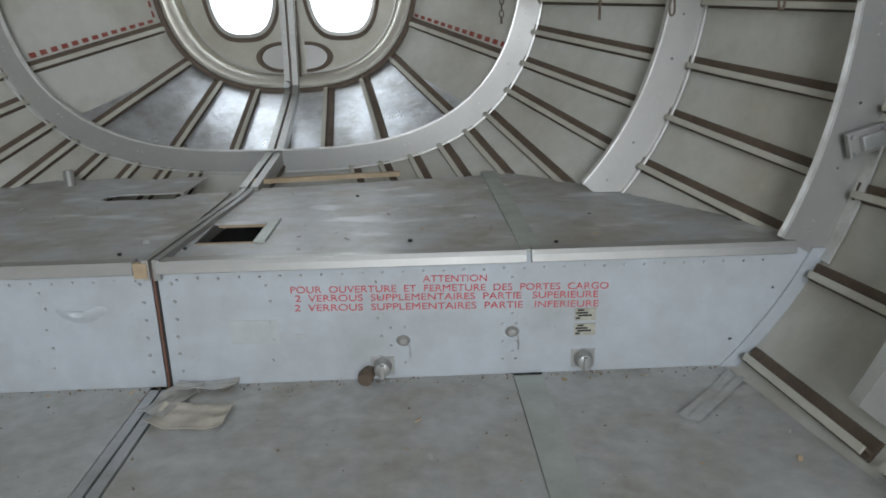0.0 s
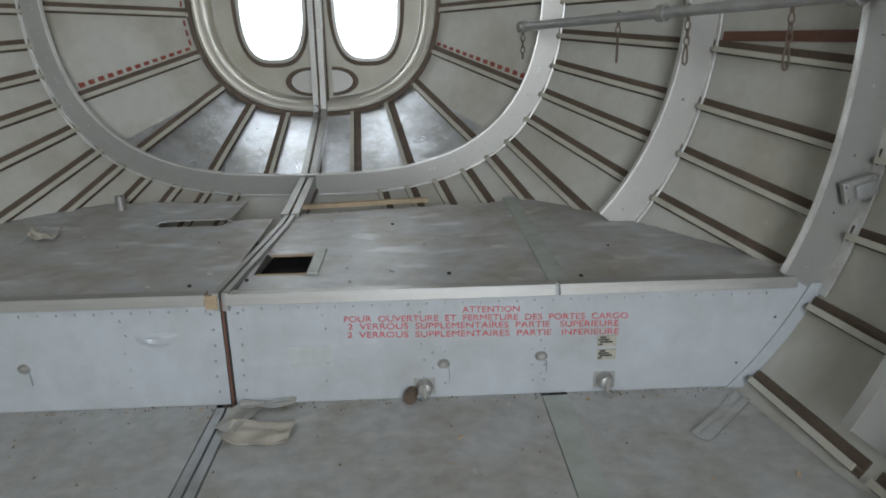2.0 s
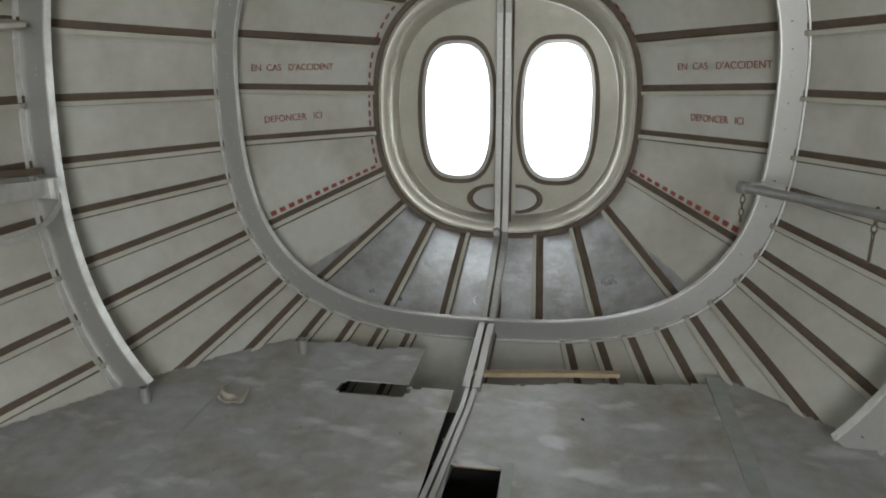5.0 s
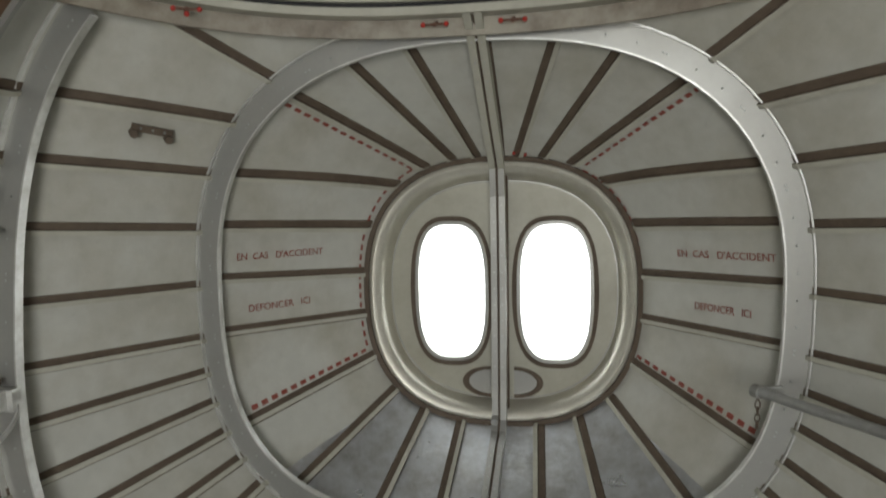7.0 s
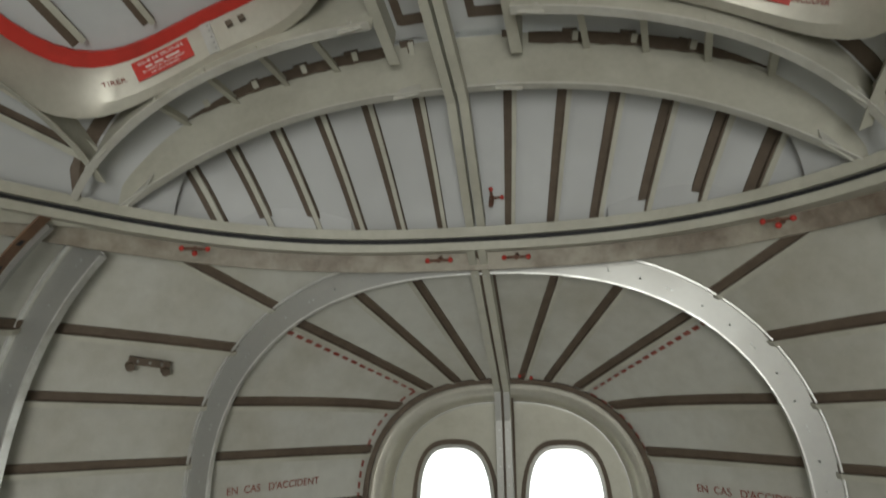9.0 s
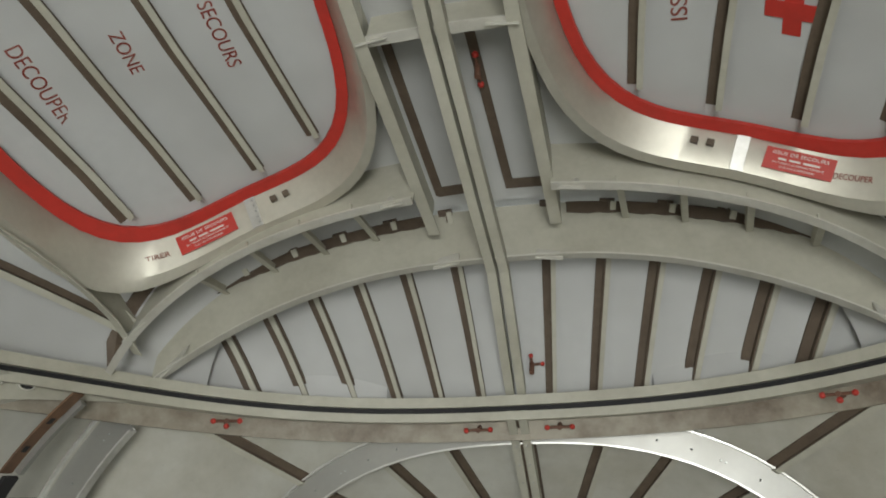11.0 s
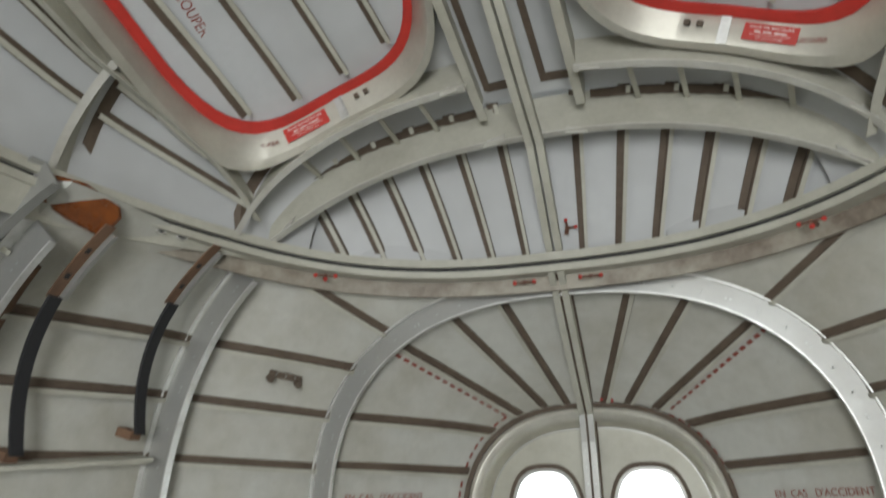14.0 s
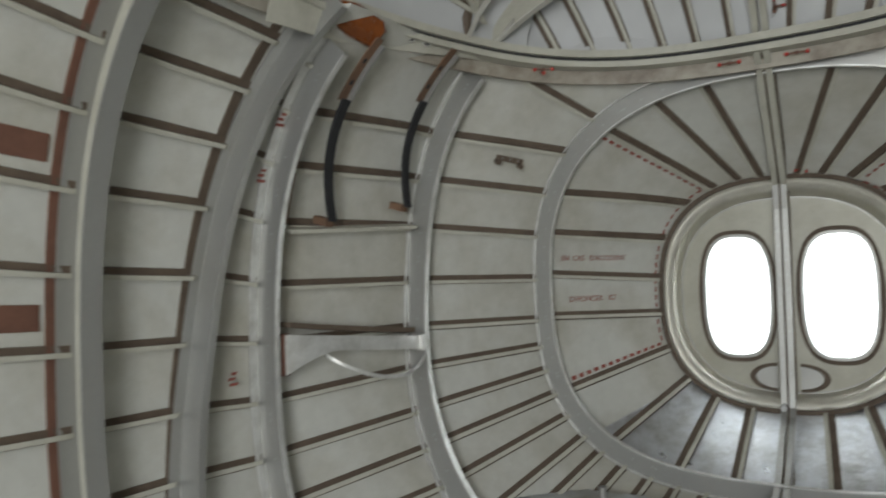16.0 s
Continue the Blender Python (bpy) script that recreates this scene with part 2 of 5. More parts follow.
# ---- shape of the tail ----
# stations: y at z 0.24, lean, centre height, half width, half height of the skin
STATIONS = [(-4.0, 0.0, 0.95, 1.45, 1.45), (-1.2, 0.0, 0.88, 1.43, 1.35), (-0.5, 0.01, 0.85, 1.39, 1.25), (-0.3, 0.19, 0.84, 1.345, 1.2),
            (0.0, 0.02, 0.82, 1.295, 1.155), (0.475, 0.11, 0.955, 1.14, 1.062), (0.97, 0.0, 0.955, 0.829, 0.735), (1.41, 0.0, 0.88, 0.445, 0.438)]
FRONT, SU, SF, SE, SD, SC, SB, SA = range(8)
# squareness of each station, above and below its middle
POWERS = [(2.6, 2.6)] * 5 + [(2.6, 2.45), (2.45, 2.9), (2.6, 2.6)]
DECK_Z = 0.24


def skew(y):
    return 0.033 * max(0.0, min(1.0, y / 0.5))


def station(u):
    i = min(int(u), len(STATIONS) - 2)
    f = u - i
    return [a + (b - a) * f for a, b in zip(STATIONS[i], STATIONS[i + 1])]


def hull(u, phi, inset=0.0, dy=0.0):
    """A point of the skin at station u and the angle phi in degrees (0: right side, 90: top), moved in by inset and along by dy."""
    y0, k, zc, a, b = station(u)
    c, s = math.cos(radians(phi)), math.sin(radians(phi))
    i = min(int(u), len(STATIONS) - 2)
    side = 0 if phi > 0 else 1
    power = POWERS[i][side] + (POWERS[i + 1][side] - POWERS[i][side]) * (u - i)
    r = (abs(c) ** power + abs(s) ** power) ** (-1 / power)
    x, z = (a - inset) * r * c, zc + (b - inset) * r * s
    y = y0 + k * (z - 0.24) + dy
    return Vector((x + skew(y), y, z))


def rail_z(y):
    d = min(0.77, 0.87 - y)
    return 1.686 + 0.2 * d - 0.13 * d * d


def rail_y(x):
    t = min(1.0, abs(x) / 0.985)
    return -0.2 + 1.07 * (1 - t ** 2.6) ** (1 / 2.6)


def phi_top(u):
    """The angle at which the skin meets the rail."""
    if u >= SB - 0.05:
        return 90.0
    lo, hi = 0.0, 90.0
    for _ in range(30):
        mid = (lo + hi) / 2
        p = hull(u, mid)
        lo, hi = (mid, hi) if p.z < rail_z(p.y) else (lo, mid)
    return lo


def phi_at(u, z):
    """The angle, on the right and below the middle, at which the skin has the height z."""
    lo, hi = -90.0, 0.0
    for _ in range(30):
        mid = (lo + hi) / 2
        lo, hi = (mid, hi) if hull(u, mid).z < z else (lo, mid)
    return lo


def u_at(y, z):
    """The station whose skin passes y at the height z."""
    lo, hi = 0.0, 7.0
    for _ in range(40):
        mid = (lo + hi) / 2
        y0, k = station(mid)[:2]
        lo, hi = (mid, hi) if y0 + k * (z - 0.24) < y else (lo, mid)
    return lo


def hull_x(y, z):
    u = u_at(y, z)
    return abs(hull(u, phi_at(u, z)).x - skew(y))


def mirror(v):
    return Vector((2 * skew(v.y) - v.x, v.y, v.z))


def skin_mesh(us, side, n=40, low=-90.0, mat_of=None):
    """Skin between stations with 3 mm of thickness, from the bottom to the rail."""
    bm = bmesh.new()
    rows = []
    for u in us:
        top = phi_top(u)
        row = []
        for j in range(n + 1):
            phi = low + (top - low) * j / n
            pair = []
            for ins in (0.0, -0.004):
                p = hull(u, phi, ins)
                pair.append(bm.verts.new(p if side > 0 else mirror(p)))
            row.append(pair)
        rows.append(row)
    for i in range(len(rows) - 1):
        for j in range(n):
            for q in (0, 1):
                f = bm.faces.new((rows[i][j][q], rows[i][j + 1][q], rows[i + 1][j + 1][q], rows[i + 1][j][q]))
                if mat_of:
                    f.material_index = mat_of(us[i], j / n)
    return bm


def ring_frame(u, side, depth, lip, low, top, n=48, thick=0.005, flange=0.0):
    """One half of a pressed frame: a web along the skin, with a lip on its inner edge."""
    prof = [(0.0, 0.0), (depth, 0.0), (depth, -lip), (depth + 0.004, -lip), (depth + 0.004, thick), (0.0, thick)]
    if flange:
        prof = [(0.0, -flange), (0.004, -flange), (0.004, 0.0)] + prof[1:]
    rows = []
    for j in range(n + 1):
        phi = low + (top - low) * j / n
        row = [hull(u, phi, d, dy) for d, dy in prof]
        rows.append(row if side > 0 else [mirror(p) for p in row])
    edge = {1, 2, 3} if not flange else {0, 1, 3, 4, 5}
    return sweep(rows, mat_of=lambda j: 1 if j in edge else 0)


AXIS_Z = 0.93


def bearing(v):
    return math.atan2(v.z - AXIS_Z, v.x - skew(v.y))


def straight(u0, p0, u1, p1, f):
    """Station and angle, a part f of the way along the straight run between two places of the skin."""
    a, b = hull(u0, p0), hull(u1, p1)
    want, u = bearing(a.lerp(b, f)), u0 + (u1 - u0) * f
    lo, hi = min(p0, p1) - 12.0, max(p0, p1) + 12.0
    for _ in range(24):
        mid = (lo + hi) / 2
        lo, hi = (mid, hi) if bearing(hull(u, mid)) < want else (lo, mid)
    return u, lo


def stringer(u0, u1, phi0, phi1, side, n=6, tall=0.019, wide=0.010):
    """A stringer riveted on the skin: brown sealed foot and web, and a grey cap."""
    rows, caps = [], []
    full, flat_wide = tall, wide
    for f in [j / n * 0.95 for j in range(n + 1)] + [0.98, 1.0]:
        u, phi = straight(u0, phi0, u1, phi1, f)
        tall = full if f < 0.96 else (full * 0.7 if f < 0.99 else 0.008)
        y0, k, zc, a, b = station(u)
        d = math.degrees(0.5 / max(0.4, (a + b) / 2))
        def at(off, ins):
            p = hull(u, phi + off * d * 2, ins)
            return p if side > 0 else mirror(p)
        rows.append([at(-0.012, 0.0), at(0.022, 0.0), at(0.021, 0.0065), at(0.003, 0.006), at(0.003, tall), at(-0.002, tall), at(-0.002, 0.006), at(-0.011, 0.0065)])
        caps.append([at(-wide, tall), at(0.003, tall), at(0.003, tall + 0.003), at(-wide, tall + 0.003)])
    return sweep(rows), sweep(caps)


# ---- floor ----
def hull_edge(y, z, back=0.0):
    return hull_x(y, z) - back


def outline(y0, y1, z, side, x_in, n=14, gap=0.012):
    """Outline of a panel between x_in and the skin, from y0 to y1, at height z."""
    ys = [y0 + (y1 - y0) * i / n for i in range(n + 1)]
    outer = [(side * hull_edge(y, z, gap) + skew(y), y, z) for y in ys]
    inner = [(x_in, y1, z), (x_in, y0, z)]
    return outer + inner


floor = tagged(new("floor"), "dirty worn aluminium cargo floor with riveted panel joints", "floor", kind="structure")
bm = bmesh.new()
ys = [-4.0 + 4.0 * i / 12 for i in range(13)]
plate_poly([(hull_edge(y, 0.0, 0.0), y, -0.012) for y in ys] + [(-hull_edge(y, 0.0, 0.0), y, -0.012) for y in ys[::-1]], (0, 0, -1), 0.02, bm)
part("sub_floor", bm, SHADOW, floor)
for x0, x1 in ((-9, -0.66), (-0.6, -0.035), (0.012, 0.633), (0.688, 9)):
    pts = []
    ys = [-4.0 + 3.999 * i / 12 for i in range(13)]
    right = [(min(x1, hull_edge(y, 0.0, 0.02)), y, 0) for y in ys]
    left = [(max(x0, -hull_edge(y, 0.0, 0.02)), y, 0) for y in ys[::-1]]
    part("floor_panel", plate_poly(right + left, (0, 0, -1), 0.012), LOWER, floor)
bm = bmesh.new()
box(bm, (0.634, -4, -0.012), (0.687, -0.015, 0.003))
part("joint_strip", bm, JOINT, floor, "dull green-grey joint strip")
bm = bmesh.new()
box(bm, (-0.66, -4, -0.012), (-0.6, -0.015, 0.003))
part("joint_strip", bm, JOINT, floor, "dull green-grey joint strip")
for x in (-0.03, -0.008):
    bm = bmesh.new()
    box(bm, (x, -4, -0.012), (x + 0.018, -0.02, 0.004), bevel=0.0015)
    part("joint_strip", bm, STEEL, floor)

# ---- raised deck ----
deck = thing("raised_deck", "raised sheet aluminium deck with scuffed top and blue-grey front panels", "deck", kind="structure")
BACK = 0.76


def sheet_grid(x0, x1, y0, y1, z, keep, step=0.02, wave=0.003, seed=0.0, thick=0.004):
    """A thin sheet of small cells, kept where keep(x, y) is true, with a slight wave."""
    bm = bmesh.new()
    nx, ny = max(1, round((x1 - x0) / step)), max(1, round((y1 - y0) / step))
    vs = {}

    def vert(i, j, low):
        if (i, j, low) not in vs:
            x, y = x0 + (x1 - x0) * i / nx, y0 + (y1 - y0) * j / ny
            zz = z + wave * noise.noise(Vector((x * 3.1 + seed, y * 3.3, seed))) - wave - (thick if low else 0)
            vs[(i, j, low)] = bm.verts.new((x, y, zz))
        return vs[(i, j, low)]
    cells = {(i, j) for i in range(nx) for j in range(ny) if keep(x0 + (x1 - x0) * (i + 0.5) / nx, y0 + (y1 - y0) * (j + 0.5) / ny)}
    for i, j in cells:
        for low in (0, 1):
            bm.faces.new([vert(*q, low) for q in ((i, j), (i + 1, j), (i + 1, j + 1), (i, j + 1))])
        for (a, b), (p, q) in ((((i, j), (i + 1, j)), (i, j - 1)), (((i + 1, j), (i + 1, j + 1)), (i + 1, j)),
                               (((i + 1, j + 1), (i, j + 1)), (i, j + 1)), (((i, j + 1), (i, j)), (i - 1, j))):
            if (p, q) not in cells:
                bm.faces.new((vert(*a, 0), vert(*b, 0), vert(*b, 1), vert(*a, 1)))
    return bm


def on_deck(x, y):
    return abs(x - skew(y)) < hull_edge(y, DECK_Z, 0.012)


def ragged(x, seed, size=0.02):
    return size * noise.noise(Vector((x * 9, seed, 0))) + 0.5 * size * noise.noise(Vector((x * 31, seed, 3)))


HOLE = (0.05, 0.15, 0.125, 0.28)
part("deck_panel", sheet_grid(0.022, 0.655, 0.0, 0.8, DECK_Z, lambda x, y: on_deck(x, y) and y < 0.635 + 0.16 * x + ragged(x, 1, 0.012) and not (HOLE[0] - 0.01 < x < HOLE[1] and HOLE[2] < y < HOLE[3]), 0.0125, 0.003, 1.0), DECK, deck, smooth=True)
part("deck_panel", sheet_grid(0.68, 1.2, 0.0, 0.8, DECK_Z + 0.001, lambda x, y: on_deck(x, y) and y < 0.76 + ragged(x, 2), 0.0125, 0.003, 2.0), DECK, deck, smooth=True)
part("deck_panel", sheet_grid(-0.62, -0.012, 0.0, 0.9, DECK_Z + 0.001, lambda x, y: on_deck(x, y) and y < 0.83 + ragged(x, 3) and not ((x + 0.225) ** 4 / 0.00008 + (y - 0.575) ** 4 / 0.0000022 < 1 + ragged(x, 5, 0.5)) and not (x > -0.14 and y > 0.60 + ragged(x, 7, 0.05)), 0.0125, 0.004, 3.0), DECK, deck, "scuffed deck panel with a torn hole", smooth=True)
part("deck_panel", sheet_grid(-1.2, -0.62, 0.0, 0.85, DECK_Z + 0.002, lambda x, y: on_deck(x, y) and y < 0.8 + ragged(x, 4), 0.0125, 0.003, 4.0), DECK, deck, smooth=True)
bm = bmesh.new()
box(bm, (0.648, 0.0, DECK_Z - 0.004), (0.688, 0.77, DECK_Z + 0.002), bevel=0.001)
part("cover_strip", bm, JOINT, deck)
# front panels, leaning edge of the trim above them
for x0, x1 in ((-1.2, -0.006), (0.006, 1.2)):
    pts = []
    if x1 > 1:
        zs = [0.0 + 0.236 * i / 12 for i in range(13)]
        pts = [(x0, 0, 0.0)] + [(hull_edge(0.0, z, 0.0), 0, z) for z in zs] + [(x0, 0, 0.236)]
    else:
        zs = [0.0 + 0.236 * i / 12 for i in range(13)]
        pts = [(x1, 0, 0.0), (x1, 0, 0.236)] + [(-hull_edge(0.0, z, 0.0), 0, z) for z in zs[::-1]]
    part("front_panel", plate_poly(pts, (0, 1, 0), 0.004), FACE, deck, "blue-grey painted front panel with rivets")
bm = bmesh.new()
box(bm, (-0.0035, 0.0, -0.01), (0.0005, 0.012, 0.23))
part("seam_seal", bm, RUST, deck, "red-brown sealant in the seam")

bm = bmesh.new()
box(bm, (0.0005, 0.002, -0.01), (0.004, 0.014, 0.23))
part("seam_gap", bm, SHADOW, deck, "dark open seam")
# bent flange where the front panels meet the edge frame
for s in (1, -1):
    rows = []
    for i in range(11):
        z = 0.228 * i / 10
        x, dx = hull_edge(0.0, z), 0.028
        rows.append([(s * (x - dx), -0.001, z), (s * (x - dx), -0.005, z), (s * (x + 0.002), -0.006, z), (s * (x + 0.004), -0.014, z - 0.002), (s * (x + 0.009), -0.014, z - 0.004), (s * (x + 0.01), -0.001, z)])
    part("panel_flange", sweep(rows), FACE, deck, "bent flange along the curved panel edge", smooth=True)


def trim(x0, x1, name="edge_trim"):
    bm = sweep([[(x, -0.014, DECK_Z - 0.004), (x, -0.016, DECK_Z - 0.017), (x, -0.012, DECK_Z - 0.019), (x, -0.003, DECK_Z - 0.021), (x, -0.003, DECK_Z - 0.004),
                 (x, 0.016, DECK_Z - 0.002), (x, 0.017, DECK_Z + 0.004), (x, -0.010, DECK_Z + 0.004)] for x in (x0, x1)])
    part(name, bm, FRAME, deck, "bright bent edge trim")


trim(0.01, 0.655)
trim(0.665, 1.14)
trim(-0.6, -0.03)
trim(-1.14, -0.61)
bm = bmesh.new()
box(bm, (-0.03, -0.012, DECK_Z - 0.026), (-0.006, 0.0, DECK_Z + 0.002), bevel=0.001)
part("wood_block", bm, WOOD, deck, "small block of bare wood")
for sx in (-1, 1):
    bm = sweep([[(sx * q + skew(y), y, DECK_Z + r) for q, r in ((0.003, -0.03), (0.015, -0.03), (0.015, 0.007), (0.003, 0.007))] for y in (-0.01, 0.25, 0.5, 0.61)])
    part("seam_angle", bm, FRAME, deck, "worn bright seam angle")
# black boxes under the deck, painting in the dark seen through its holes
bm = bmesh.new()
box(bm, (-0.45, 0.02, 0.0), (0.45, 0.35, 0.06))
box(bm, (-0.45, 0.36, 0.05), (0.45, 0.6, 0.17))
part("deck_void_shade", bm, SHADOW, deck)
# open hatch hole with frame
bm = bmesh.new()
for lo, hi in (((0.04, 0.118, 0), (0.158, 0.128, 0)), ((0.04, 0.28, 0), (0.175, 0.292, 0))):
    box(bm, (lo[0], lo[1], DECK_Z - 0.014), (hi[0], hi[1], DECK_Z - 0.003))
part("hole_frame", bm, WOOD, deck, "wooden framing round the opening")
bm = bmesh.new()
box(bm, (0.15, 0.118, DECK_Z - 0.012), (0.172, 0.29, DECK_Z + 0.002), bevel=0.001)
part("hole_plate", bm, JOINT, deck, "perforated metal strip")

# ---- skins and frames ----
SIDES = ((1, "right"), (-1, "left"))
doors = {}
for side, word in SIDES:
    d = thing("cargo_door", "clamshell cargo door, grey-green painted skin with aluminium frames", "door", "clamshell cargo doors")
    doors[side] = d
    us = [SD + (SB - 0.0501 - SD) * i / 30 for i in range(31)]
    part("skin", skin_mesh(us, side, 72), HULL, d, smooth=True)
    us = [SB - 0.05] + [SB + (SA - SB) * i / 10 for i in range(11)]
    part("skin", skin_mesh(us, side, 72, mat_of=lambda u, f: 1 if u >= SB and f < 0.24 else 0), [HULL, BELLY], d, smooth=True)
    part("ring_frame", ring_frame(SB, side, 0.068, 0.014, -90, 90, flange=0.012), [FRAME, EDGE], d, "riveted aluminium ring frame", smooth=True)
    part("ring_frame", ring_frame(SC, side, 0.085, 0.02, phi_at(SC, 0.2), phi_top(SC), flange=0.018), [FRAME, EDGE], d, "riveted aluminium ring frame", smooth=True)
    part("ring_frame", ring_frame(SD, side, 0.085, 0.012, phi_at(SD, 0.205), phi_top(SD) - 5.0, flange=0.03), [FRAME, EDGE], d, "wide aluminium edge frame", smooth=True)
walls = {}
for side, word in SIDES:
    w = tagged(new("wall_" + word), "grey-green painted fuselage side with frames and stringers", "wall", kind="structure")
    walls[side] = w
    part("skin", skin_mesh([0, 0.5, SU, SU + 0.5, SF, SE, SD], side, 40), HULL, w, smooth=True)
    part("ring_frame", ring_frame(SE, side, 0.09, 0.02, -38, phi_top(SE) + 3, flange=0.035), [FRAME, FRAME], w, smooth=True)
    # dark brown strip on the skin beside the frame
    part("brown_band", ring_frame(SE - 0.16, side, 0.003, 0.0, -38, phi_top(SE), thick=0.03), [BROWN, BROWN], w, smooth=True)
    part("ring_frame", ring_frame(SF, side, 0.1, 0.05, -40, phi_top(SF), flange=0.05), [PAINTED, FRAME], w, smooth=True)

# stringers from the window frame to the ring frame: angles at each end
NEAR = [(81.0, 74.5), (71.3, 62.1), (60.5, 48.5), (47.3, 26.3), (27.6, 14.4), (7.9, 2.2), (-10.2, -10.6), (-28.3, -32.6), (-44.6, -49.9), (-59.0, -66.7), (-74.5, -79.8)]
# stringers forward of it: angles at the ring frame, the next frame and the edge frame
FORE = [(38.3, 29.0, 33.3), (26.0, 20.4, 25.5), (13.7, 11.4, 17.2), (0.8, 1.2, 8.0), (-11.4, -7.6, -0.8), (-19.0, -15.2, -9.2), (-25.6, -22.7, -17.0), (-32.2, -29.2, -23.8), (-38.4, -35.8, -29.7), (-44.7, -43.5, None)]
SHORT = [(-50.0, -49.0), (-55.8, -54.6), (-62.0, -60.5), (-68.0, -66.0), (-74.0, -72.0)]


def add_stringer(parent, u0, u1, p0, p1, side, n=14):
    s_, c_ = stringer(u0, u1, p0, p1, side, n)
    o = part("stringer", s_, BROWN, parent)
    part("stringer_cap", c_, PAINTED, o)


for side, word in SIDES:
    d = doors[side]
    for pa, pb in NEAR:
        add_stringer(d, SB + 0.02, SA - 0.05, pb, pa, side)
    for pb, pc, pd in FORE:
        add_stringer(d, SC + 0.005, SB + 0.006, pc, pb, side)
        if pd is not None:
            add_stringer(d, SD + 0.02, SC, pd, pc, side)
    add_stringer(d, SC + 0.22, SB - 0.004, 45.5, 49.3, side)
    for pb, pc in SHORT:
        add_stringer(d, SB - 0.8, SB - 0.004, pc, pb, side, 3)
    for p in (46.0, 40.0, 33.3, 26.0, 17.8, 8.7, 0.0, -8.8, -17.0, -24.2, -31.4, -39.8):
        if p < phi_top(SE) - 1:
            add_stringer(walls[side], SE + 0.05, SD - 0.03, p, p, side, 2)
            add_stringer(walls[side], SF + 0.06, SE - 0.06, p, p, side, 2)
        add_stringer(walls[side], 0, SF - 0.02, p, p, side, 4)

# ---- window end plate ----
PLATE_K = STATIONS[SA][1]


def on_plate(x, z, dy=0.0):
    y = STATIONS[SA][0] + PLATE_K * (z - 0.24) + dy
    return Vector((x + skew(y), y, z))


def loop_super(a, b, zc, n=64, power=2.5, xc=0.0):
    out = []
    for i in range(n):
        t = 2 * math.pi * (i + 0.5) / n
        c, s = math.cos(t), math.sin(t)
        r = (abs(c) ** power + abs(s) ** power) ** (-1 / power)
        out.append((xc + a * r * c, zc + b * r * s))
    return out


def plate_with_holes(outer, holes, dy, thick):
    """A plate in the plane of the end frame, cut by round holes; the rims have depth."""
    bm = bmesh.new()
    loops = []
    for pts in [outer] + holes:
        vs = [bm.verts.new((x, z, 0)) for x, z in pts]
        loops.append([bm.edges.new((vs[i], vs[(i + 1) % len(vs)])) for i in range(len(vs))])
    bmesh.ops.triangle_fill(bm, use_beauty=True, use_dissolve=False, edges=[e for l_ in loops for e in l_])
    ext = bmesh.ops.extrude_face_region(bm, geom=list(bm.faces))
    moved = {v for v in ext["geom"] if isinstance(v, bmesh.types.BMVert)}
    for v in bm.verts:
        v.co = on_plate(v.co.x, v.co.y, dy + (thick if v in moved else 0))
    return bm


def rim(pts, width, dy0, dy1, scale_in=None):
    """A raised rim that follows a loop."""
    cx = sum(p[0] for p in pts) / len(pts)
    cz = sum(p[1] for p in pts) / len(pts)
    rows = []
    for x, z in pts:
        d = Vector((x - cx, z - cz))
        d.normalize()
        o = Vector((x, z)) + d * width
        rows.append([on_plate(x, z, dy1), on_plate(x, z, dy0), on_plate(o.x, o.y, dy0), on_plate(o.x, o.y, dy1)])
    rows.append(rows[0])
    return sweep(rows, caps=False)


ZA = STATIONS[SA][2]
PD = 0.08
end = thing("window_bulkhead", "rounded tail bulkhead plate with two tall oval windows", "bulkhead", kind="structure")
WIN_C = {1: (0.181, 0.869), -1: (-0.174, 0.869)}


def window_loop(s, a, b):
    x, z = WIN_C[s]
    return [(x + p, z + q) for p, q in loop_super(a, b, 0, 48, 3.0)]


win = {s: window_loop(s, 0.117, 0.233) for s in (1, -1)}
part("end_plate", plate_with_holes(loop_super(0.412, 0.405, 0.872), [win[1], win[-1]], PD, 0.006), PLATE, end, "grey-green painted plate")
rows = []
for x, z in loop_super(1, 1, 0, 72):
    row = []
    for ins, dy, f in ((0.0, -0.004, 0.0), (0.005, -0.014, 0.0), (0.016, -0.018, 0.0), (0.032, -0.012, 0.1), (0.044, 0.002, 0.3), (0.051, 0.03, 0.6), (0.055, 0.06, 0.9), (0.058, PD - 0.002, 1.0), (0.04, PD + 0.01, 1.0), (0.0, 0.02, 0.1)):
        row.append(on_plate(x * (0.447 - ins), ZA - 0.008 * f + z * (0.437 - ins), dy))
    rows.append(row)
rows.append(rows[0])
part("rounded_flange", sweep(rows, caps=False), SILVER, end, "polished rounded aluminium flange", smooth=True)
rows = []
for x, z in loop_super(1, 1, 0, 72):
    rows.append([on_plate(x * (0.447 + o), ZA + z * (0.437 + o), dy) for o, dy in ((-0.003, -0.018), (0.012, -0.024), (0.016, -0.005), (-0.003, 0.005))])
rows.append(rows[0])
part("sealant_line", sweep(rows, caps=False), BROWN, end, "dark brown sealant line", smooth=True)
rows = []
for x, z in loop_super(1, 1, 0, 72):
    rows.append([on_plate(x * (0.385 + o), 0.872 + z * (0.374 + o), PD + dy) for o, dy in ((0.0, 0.0), (0.0, -0.003), (0.005, -0.003), (0.005, 0.0))])
rows.append(rows[0])
part("bead", sweep(rows, caps=False), FRAME, end, "thin bright bead round the plate", smooth=True)
